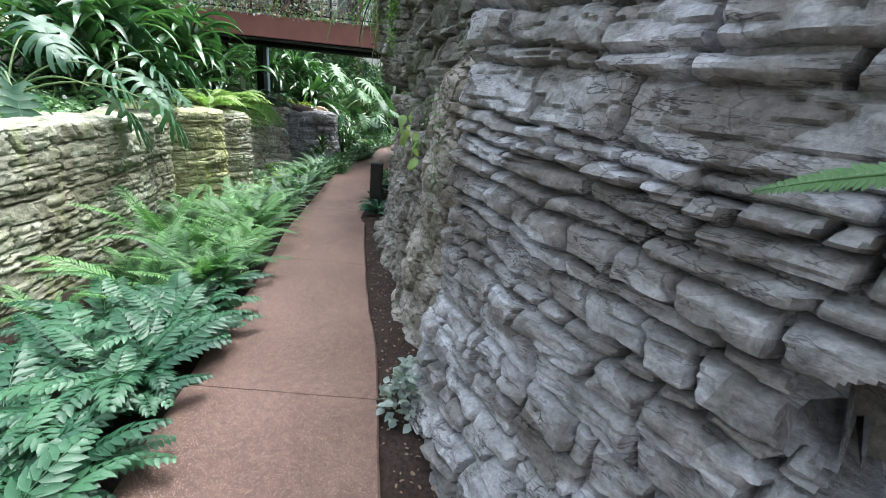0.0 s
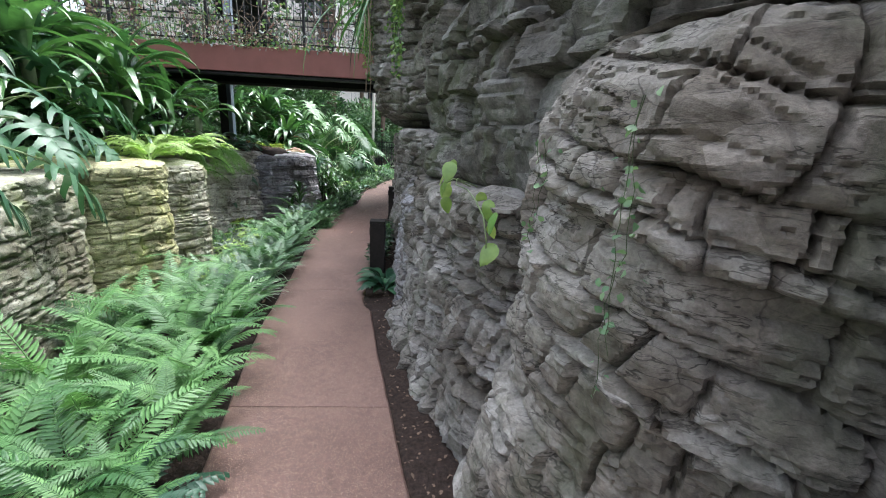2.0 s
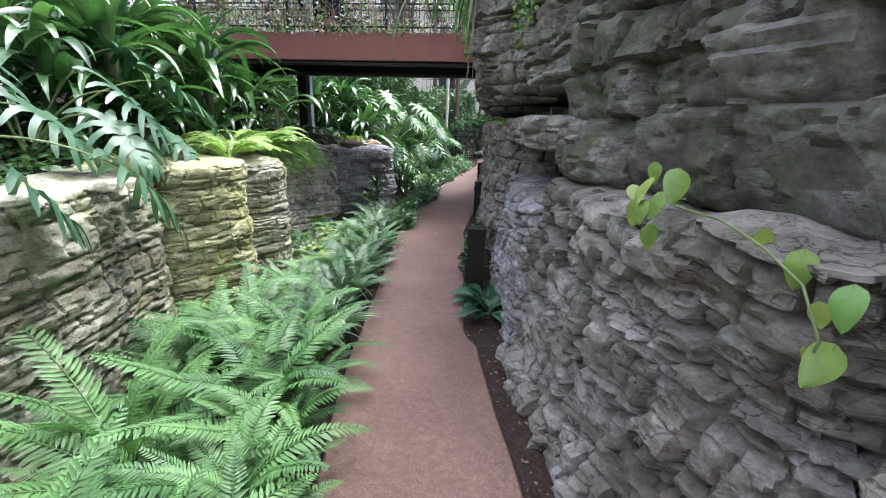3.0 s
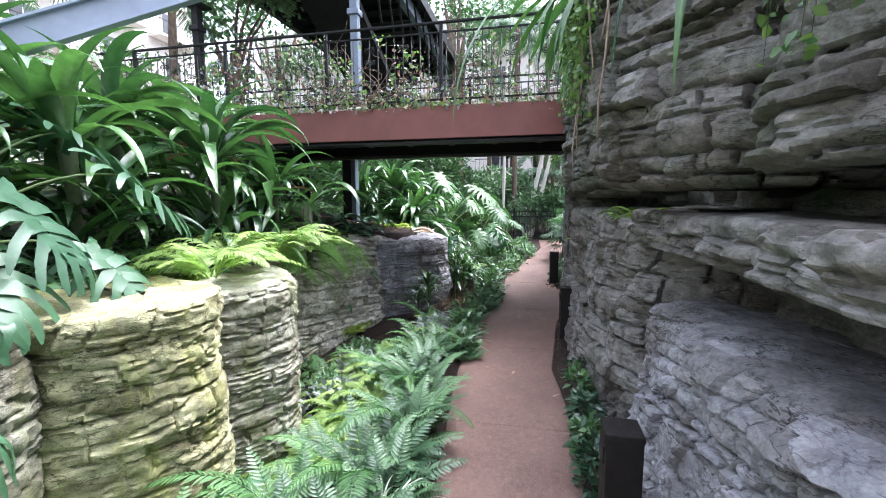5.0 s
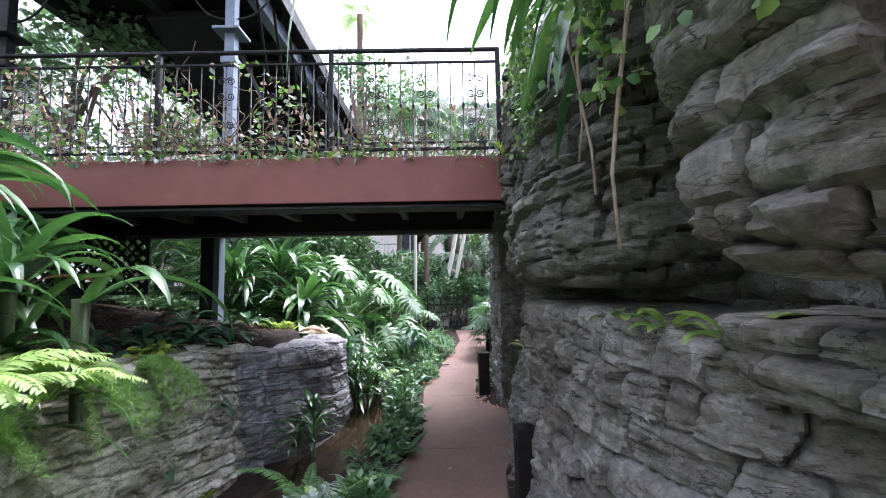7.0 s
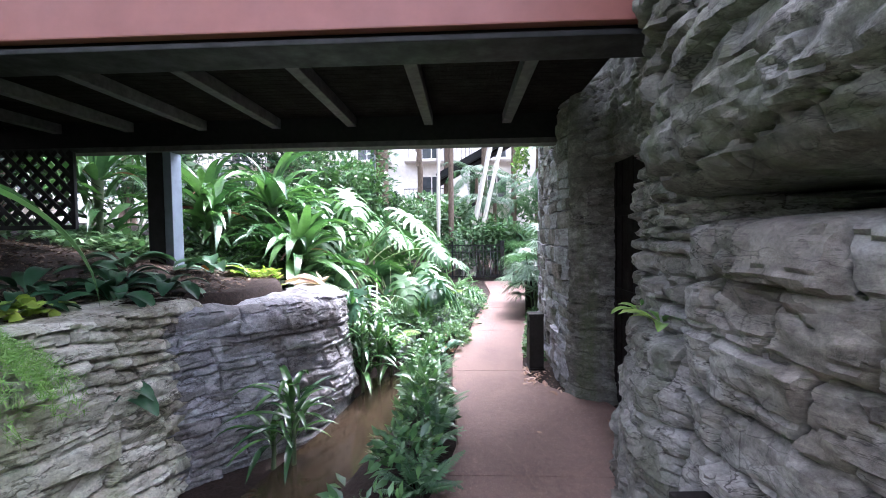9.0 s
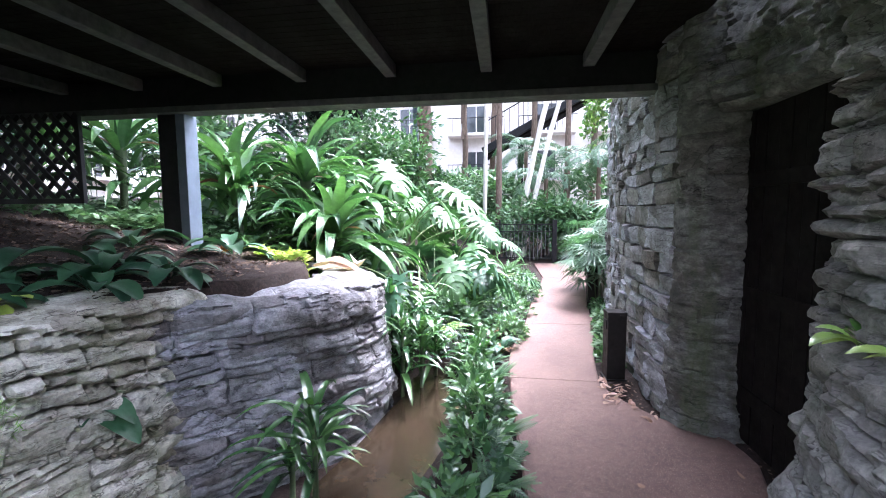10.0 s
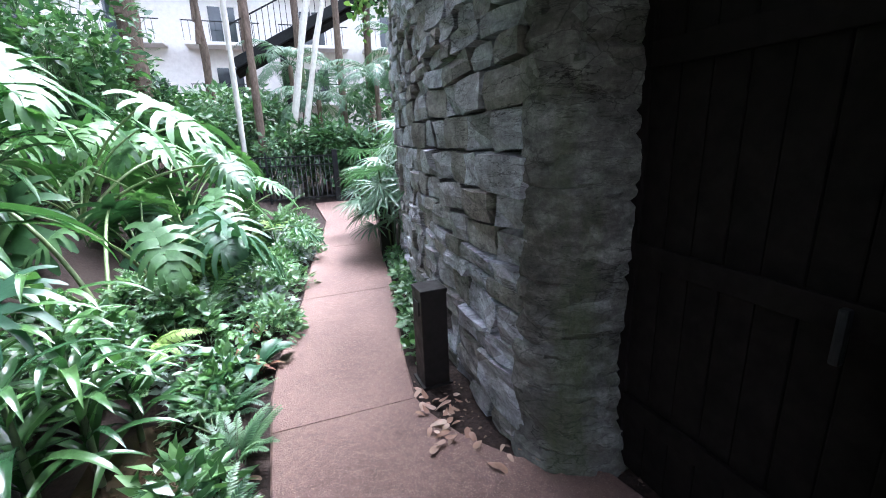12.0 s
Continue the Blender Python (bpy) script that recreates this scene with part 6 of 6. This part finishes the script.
# ---- creepers on the bridge railing ----
def rail_vine(x0, x1, y, z, seed, leaves, twigs):
    r = np.random.RandomState(seed)
    ob = thing("climbing_vine", "tangled leafy vine over the bridge railing", "vine", "railing vines", at=(0, 0, 0))
    stems = []
    for k in range(twigs):
        x = r.uniform(x0, x1)
        p = np.array([x, y + r.uniform(-0.08, 0.08), z + 0.05])
        pts = [tuple(p)]
        d = np.array([r.uniform(-0.7, 0.7), 0, 1.0])
        for j in range(9):
            d = d * 0.75 + np.array([r.uniform(-0.8, 0.8), r.uniform(-0.12, 0.12), r.uniform(-0.45, 0.55)])
            p = p + d * 0.12
            p[1] = np.clip(p[1], y - 0.16, y + 0.14)
            p[2] = np.clip(p[2], z - 0.02, z + 1.3)
            pts.append(tuple(p))
        hang(new("twig", mesh_of("twig", *tube(pts, [0.007 - 0.0004 * i for i in range(10)], 4, False), TWIG)), ob)
    at = np.stack([r.uniform(x0, x1, leaves), y + r.normal(size=leaves) * 0.08, z + 1.05 * r.rand(leaves) ** 2.0], 1)
    keep = fbm(at[:, 0] * 1.6, at[:, 2] * 2.5, seed, 3) > -0.12
    keep |= at[:, 2] < z + 0.28
    at = at[keep]
    n = len(at)
    size = r.uniform(0.04, 0.085, n)
    half = r.rand(n)
    # the silver-green share puts the vine's backlit paleness into leaf colour
    for name, mat, sel in (("foliage", IVY, half < 0.45), ("pale_foliage", GREYLEAF, (half >= 0.45) & (half < 0.75)), ("dry_foliage", RUSSETS, half >= 0.75)):
        hang(new(name, scatter(name, "oval", at[sel], r.normal(size=(sel.sum(), 3)), r.normal(size=(sel.sum(), 3)) + [0, -0.4, 0.6], size[sel], size[sel] * 0.6, mat)), ob)
    return ob


RUSSETS = leaf_material("dry_vine_leaf", (0.22, 0.12, 0.07), (0.45, 0.34, 0.26), 0.6, 0.2, 0.3, True)
rail_vine(-8.4, -4.6, 10.47, 2.9, 1, 2300, 75)
rail_vine(-4.6, -2.3, 10.47, 2.9, 2, 1400, 48)
rail_vine(-2.3, -1.0, 10.47, 2.9, 3, 420, 14)
rail_vine(-8.4, -4.6, 13.27, 2.9, 4, 1300, 30)
rail_vine(-4.6, -1.4, 13.27, 2.9, 5, 700, 16)

# ---- creepers and hanging plants on the rock ----
def creeper(x, y, z, strands, length, seed, shape="oval", size=0.035, mat=None, spread=0.25, label="small-leaved creeper hanging down the rock", off=0.03, density=60):
    r = np.random.RandomState(seed)
    ob = thing("creeper", label, "vine", "rock creepers", at=(x, y, z))
    at, stems = [], []
    for k in range(strands):
        n = 16
        ln = length * r.uniform(0.4, 1.0)
        c = np.stack([-off + np.cumsum(r.normal(size=n) * 0.006), r.uniform(-spread, spread) + np.cumsum(r.normal(size=n) * 0.014), -ln * np.linspace(0, 1, n)], 1)
        hang(new("stem", mesh_of("stem", *tube([tuple(p) for p in c], 0.0011, 4, False), STEM)), ob)
        m = max(6, int(density * ln))
        i = r.randint(0, n, m)
        at.append(c[i] + r.normal(size=(m, 3)) * [0.018, 0.022, 0.02])
    at = np.concatenate(at)
    s = size * r.uniform(0.6, 1.3, len(at))
    hang(new("foliage", scatter("foliage", shape, at, r.normal(size=at.shape) + [-0.5, 0, -0.5], r.normal(size=at.shape) * 0.5 + [-0.8, 0, 0.4], s, s * 0.8, mat or IVY)), ob)
    return ob


creeper(-1.02, 7.35, 3.4, 26, 1.3, 1, spread=0.45, off=0.1, label="ivy curtain hanging from the rock top")
creeper(-0.95, 8.9, 3.3, 18, 0.9, 2, spread=0.5, off=0.12, label="ivy curtain hanging from the rock top")
creeper(-0.62, 5.9, 3.3, 22, 1.3, 3, spread=0.4, off=0.1, label="ivy curtain hanging from the rock top")
creeper(0.03, 2.78, 1.6, 2, 0.8, 4, size=0.024, spread=0.14, off=0.06, density=40, label="thin creeper trailing over the rock buttress", mat=COVER)
creeper(-0.06, 3.2, 1.5, 2, 0.7, 5, size=0.024, spread=0.12, off=0.07, density=40, label="thin creeper trailing over the rock buttress", mat=COVER)
creeper(-0.85, 13.9, 3.2, 14, 0.7, 6, spread=0.5, off=0.14, size=0.06, label="creeper spilling over the stone wall")
creeper(-0.7, 14.9, 3.2, 16, 0.9, 7, spread=0.5, off=0.14, size=0.06, label="creeper spilling over the stone wall")


def pothos(x, y, z, points, leaves, seed, label):
    """A stem through points, with leaves at (x, y, z, size)."""
    r = random.Random(seed)
    ob = thing("pothos_vine", label, "vine", "", at=(x, y, z))
    hang(new("stem", mesh_of("stem", *tube(points, 0.0035, 5), PETIOLE)), ob)
    for k, (lx, ly, lz, size) in enumerate(leaves):
        o = hang(new("leaf", HEARTS[k % 2]), ob)
        o.matrix_local = pose(lx, ly, lz + 0.05, r.uniform(-85, -40), r.uniform(-25, 25), r.uniform(100, 215)) @ Matrix.Scale(size, 4)
    return ob


pothos(-0.24, 3.8, 1.18, [(0.1, 0.5, 0.02), (-0.04, 0.34, 0.08), (-0.06, 0.2, 0.06), (-0.02, 0.0, 0.06), (0.0, -0.16, 0.03), (0.02, -0.28, -0.02), (0.03, -0.35, -0.12), (0.03, -0.33, -0.22)],
       [(0.03, -0.1, 0.0, 0.51), (0.05, -0.22, -0.02, 0.75), (0.05, -0.36, -0.05, 0.6), (0.05, -0.3, -0.11, 0.51), (0.06, -0.35, -0.19, 0.68), (0.05, -0.3, -0.22, 0.54)], 1, "yellow-green pothos trailing over the rock")
pothos(-0.3, 4.05, 1.2, [(0.12, 0.25, 0.0), (0.0, 0.1, 0.06), (-0.04, -0.02, 0.05), (-0.02, -0.15, 0.08)],
       [(-0.04, 0.1, 0.05, 0.7), (-0.05, 0.0, -0.1, 0.75), (-0.04, -0.12, 0.1, 0.7), (-0.06, 0.05, -0.02, 0.65), (-0.03, 0.2, -0.05, 0.65), (-0.02, 0.3, 0.0, 0.6), (-0.05, -0.05, 0.02, 0.6), (0.0, 0.16, 0.1, 0.6)], 2, "green pothos growing on the rock shelf")
plant("fern", "small green fern growing from a rock crack", (0.68, 0.56, 1.5), [("frond", meshes_of("frond", [frond(0.2, -22, -42, 20, 0.028, 0.012, seed=91, droop=0.1)], FERN)[0], pose(0, 0, 0, 0, -50, 78) @ Matrix.Scale(1.05, 4))], "fern")
carpet_spots = [(-0.62, 8.2, 1.44), (-0.66, 8.55, 1.44), (-0.6, 7.8, 1.45), (-0.7, 10.65, 0.96), (-0.66, 10.95, 0.96)]
for k, (x, y, z) in enumerate(carpet_spots):
    tuft(x, y, meshes_of("leaf", [blade(0.2, 0.06, 45, -30, 7, 0.3, shape=lambda t: 0.1 + math.sin(math.pi * max(0, t - 0.1) / 0.9) ** 0.8)], POTHOS), 9, "bright green leafy plant in a rock pocket", 1.0, 920 + k, "pocket_plant", z=z, category="plant")
heap("shrub", "small yellow-green fern tuft where bridge meets rock", -1.02, 10.3, [(0, 0, 0.1, 0.14, 0.12, 0.14)], "slim", 260, 0.07, LIMELEAF, 930, 0.25, z=2.72)

# strap leaves and roots that hang from the rock top
def hanging_straps(x, y, z, seed, count, length):
    r = random.Random(seed)
    shapes = meshes_of("leaf", [blade(length * (0.8 + 0.15 * k), 0.085, 30 - 10 * k, -88, 14, 0.25, twist=0.4 * (-1) ** k, power=0.55) for k in range(4)], STRAP)
    leaves = []
    for k in range(count):
        a = r.uniform(20, 170)
        leaves.append(("leaf", shapes[k % 4], pose(0, 0, 0, 0, 0, a) @ pose(0, 0, 0, r.uniform(-10, 25), 0, 0) @ Matrix.Scale(r.uniform(0.75, 1.1), 4)))
    return plant("strap_lily", "strap-leaved lily hanging from the top of the rock", (x, y, z), leaves, "plant", "hanging lilies")


hanging_straps(-0.8, 7.75, 3.15, 1, 14, 1.05)
hanging_straps(-0.72, 8.05, 3.0, 2, 10, 0.9)
hanging_straps(-1.0, 7.3, 3.35, 3, 3, 1.35)
hanging_straps(-0.7, 6.5, 3.5, 4, 4, 1.0)
plant("strap_lily", "long strap leaves arching out from the rock top", (-0.75, 7.55, 3.0), [("leaf", meshes_of("leaf", [blade(1.85, 0.085, 58, -89, 18, 0.25, twist=0.3, power=0.55)], STRAP)[0], pose(0, 0, 0, 0, 0, 108)), ("leaf", meshes_of("leaf", [blade(1.2, 0.08, 50, -85, 14, 0.25, twist=-0.3, power=0.6)], STRAP)[0], pose(0, 0, 0, 0, 0, 80)), ("leaf", meshes_of("leaf", [blade(1.0, 0.075, 40, -88, 14, 0.25, power=0.6)], STRAP)[0], pose(0, 0, 0, 0, 0, 130))], "plant", "hanging lilies")
plant("strap_lily", "dark strap leaves hanging down in front of the boulder", (-0.55, 5.88, 3.0), [("leaf", meshes_of("leaf", [blade(1.3, 0.1, 25, -89, 16, 0.25, twist=0.2, power=0.35)], STRAP)[0], pose(0, 0, 0, 0, 0, 84)), ("leaf", meshes_of("leaf", [blade(1.35, 0.09, 15, -89, 16, 0.25, twist=-0.2, power=0.35)], STRAP)[0], pose(0, 0, 0, 0, 0, 118)), ("leaf", STRAPS_LOW[2], pose(0, 0, 0, 0, 0, 60))], "plant", "hanging lilies")
strap_clump(-0.7, 8.2, 0.8, 940, 22, z=3.2, label="strap-leaved lily clump on top of the rock")
strap_clump(-0.5, 6.5, 0.8, 941, 18, z=4.0, label="strap-leaved lily clump on top of the rock")
roots = thing("aerial_roots", "thin dry aerial roots hanging down the rock", "roots", at=(-0.95, 7.4, 0))
r = random.Random(15)
for x, y, z0, z1 in ((-0.12, 0.35, 3.4, 1.95), (-0.1, 0.5, 3.4, 2.1), (-0.14, 0.05, 3.6, 1.75), (-0.12, -0.35, 3.6, 2.2), (-0.1, -0.7, 3.6, 1.9), (-0.13, -0.9, 3.6, 2.3)):
    pts = [(x + 0.02 * math.sin(k * 1.3 + y * 9) - 0.01 * k * 0.2, y + 0.03 * math.sin(k * 0.9 + y * 5), z0 + (z1 - z0) * k / 9) for k in range(10)]
    hang(new("root", mesh_of("root", *tube(pts, [0.011 - 0.0007 * k for k in range(10)], 5), ROOTM)), roots)

# ---- litter ----
LITTER = meshes_of("leaf", [heart_leaf(0.11, 0.055, 0.5), heart_leaf(0.09, 0.05, -0.5), heart_leaf(0.07, 0.045, 0.8)], DRYLEAF)
r = random.Random(31)
def dead_leaf(x, y, z=None):
    o = tagged(new("fallen_leaf", LITTER[r.randrange(3)]), "dry tan fallen leaf lying on the ground", "leaf", "fallen leaves")
    o.matrix_world = pose(x, y, (height_at(x, y) if z is None else z) + 0.012, r.uniform(-12, 12), r.uniform(-12, 12), r.uniform(0, 360)) @ Matrix.Scale(r.uniform(0.4, 0.85), 4)


for k in range(34):
    dead_leaf(r.gauss(-0.98, 0.09), r.gauss(13.0, 0.16), FLOOR + 0.012)
for k in range(9):
    dead_leaf(r.uniform(-0.95, -0.6), r.uniform(12.5, 12.75), FLOOR + 0.006)
for k in range(16):
    y = r.uniform(1.5, 15)
    dead_leaf(float(at_y(LEFT_EDGE, y)) - r.uniform(0.0, 0.3), y)
for k in range(7):
    y = r.uniform(6, 12)
    x = r.uniform(float(at_y(LEFT_EDGE, y)) + 0.1, float(at_y(RIGHT_EDGE, y)) - 0.05)
    dead_leaf(x, y, FLOOR + 0.004)
for k in range(14):
    dead_leaf(r.uniform(-5.6, -4.2), r.uniform(10.8, 13.6))
SHEATH = meshes_of("sheath", [blade(0.55, 0.28, 14, -40, 10, 0.5, twist=0.3, wave=0.06), blade(0.45, 0.2, 12, -50, 10, 0.6, twist=-0.4, wave=0.06)], DRYLEAF)
for k, (x, y, a) in enumerate(((-3.95, 13.45, -95), (-3.75, 13.2, -60), (-4.2, 13.9, 150), (-3.6, 13.75, 20))):
    o = tagged(new("palm_sheath", SHEATH[k % 2]), "dry russet palm sheath fallen on the rock", "leaf", "fallen sheaths")
    o.matrix_world = pose(x, y, max(height_at(x, y), 0.84) + 0.05, 0, 8, a)
orange = bpy.data.meshes.new("fruit")
bm = bmesh.new()
bmesh.ops.create_uvsphere(bm, u_segments=14, v_segments=10, radius=0.05)
bm.to_mesh(orange)
bm.free()
orange.materials.append(plain_material("orange_skin", (0.75, 0.18, 0.02), (0.85, 0.27, 0.03), 40, 0.4))
tagged(new("fallen_fruit", orange), "orange fallen fruit on the soil", "fruit").location = (-4.85, 13.25, height_at(-4.85, 13.25) + 0.045)
mulch_r = np.random.RandomState(6)
n = 5200
mx, my = mulch_r.uniform(-7.2, -4.05, n), mulch_r.uniform(10.6, 13.9, n)
ms = mulch_r.uniform(0.008, 0.03, n)
tagged(new("mulch", scatter("mulch", "slim", np.stack([mx, my, ground_height(mx, my) + 0.006], 1), mulch_r.normal(size=(n, 3)) * [1, 1, 0.25], mulch_r.normal(size=(n, 3)) * 0.4 + [0, 0, 1], ms * 2.2, ms, TWIG)), "loose brown bark mulch on the terrace under the footbridge", "mulch", "", "stuff")
pebble_r = np.random.RandomState(5)
n = 1100
py = pebble_r.uniform(0.2, 13.5, n)
px = at_y(RIGHT_EDGE, py) + pebble_r.uniform(0.0, 0.3, n)
pz = ground_height(px, py)
sz = pebble_r.uniform(0.006, 0.02, n)
tagged(new("mulch", scatter("mulch", "oval", np.stack([px, py, pz + 0.004], 1), pebble_r.normal(size=(n, 3)) * [1, 1, 0.3], pebble_r.normal(size=(n, 3)) * 0.4 + [0, 0, 1], sz * 1.8, sz, TWIG)), "loose brown bark mulch along the path edge", "mulch", "", "stuff")
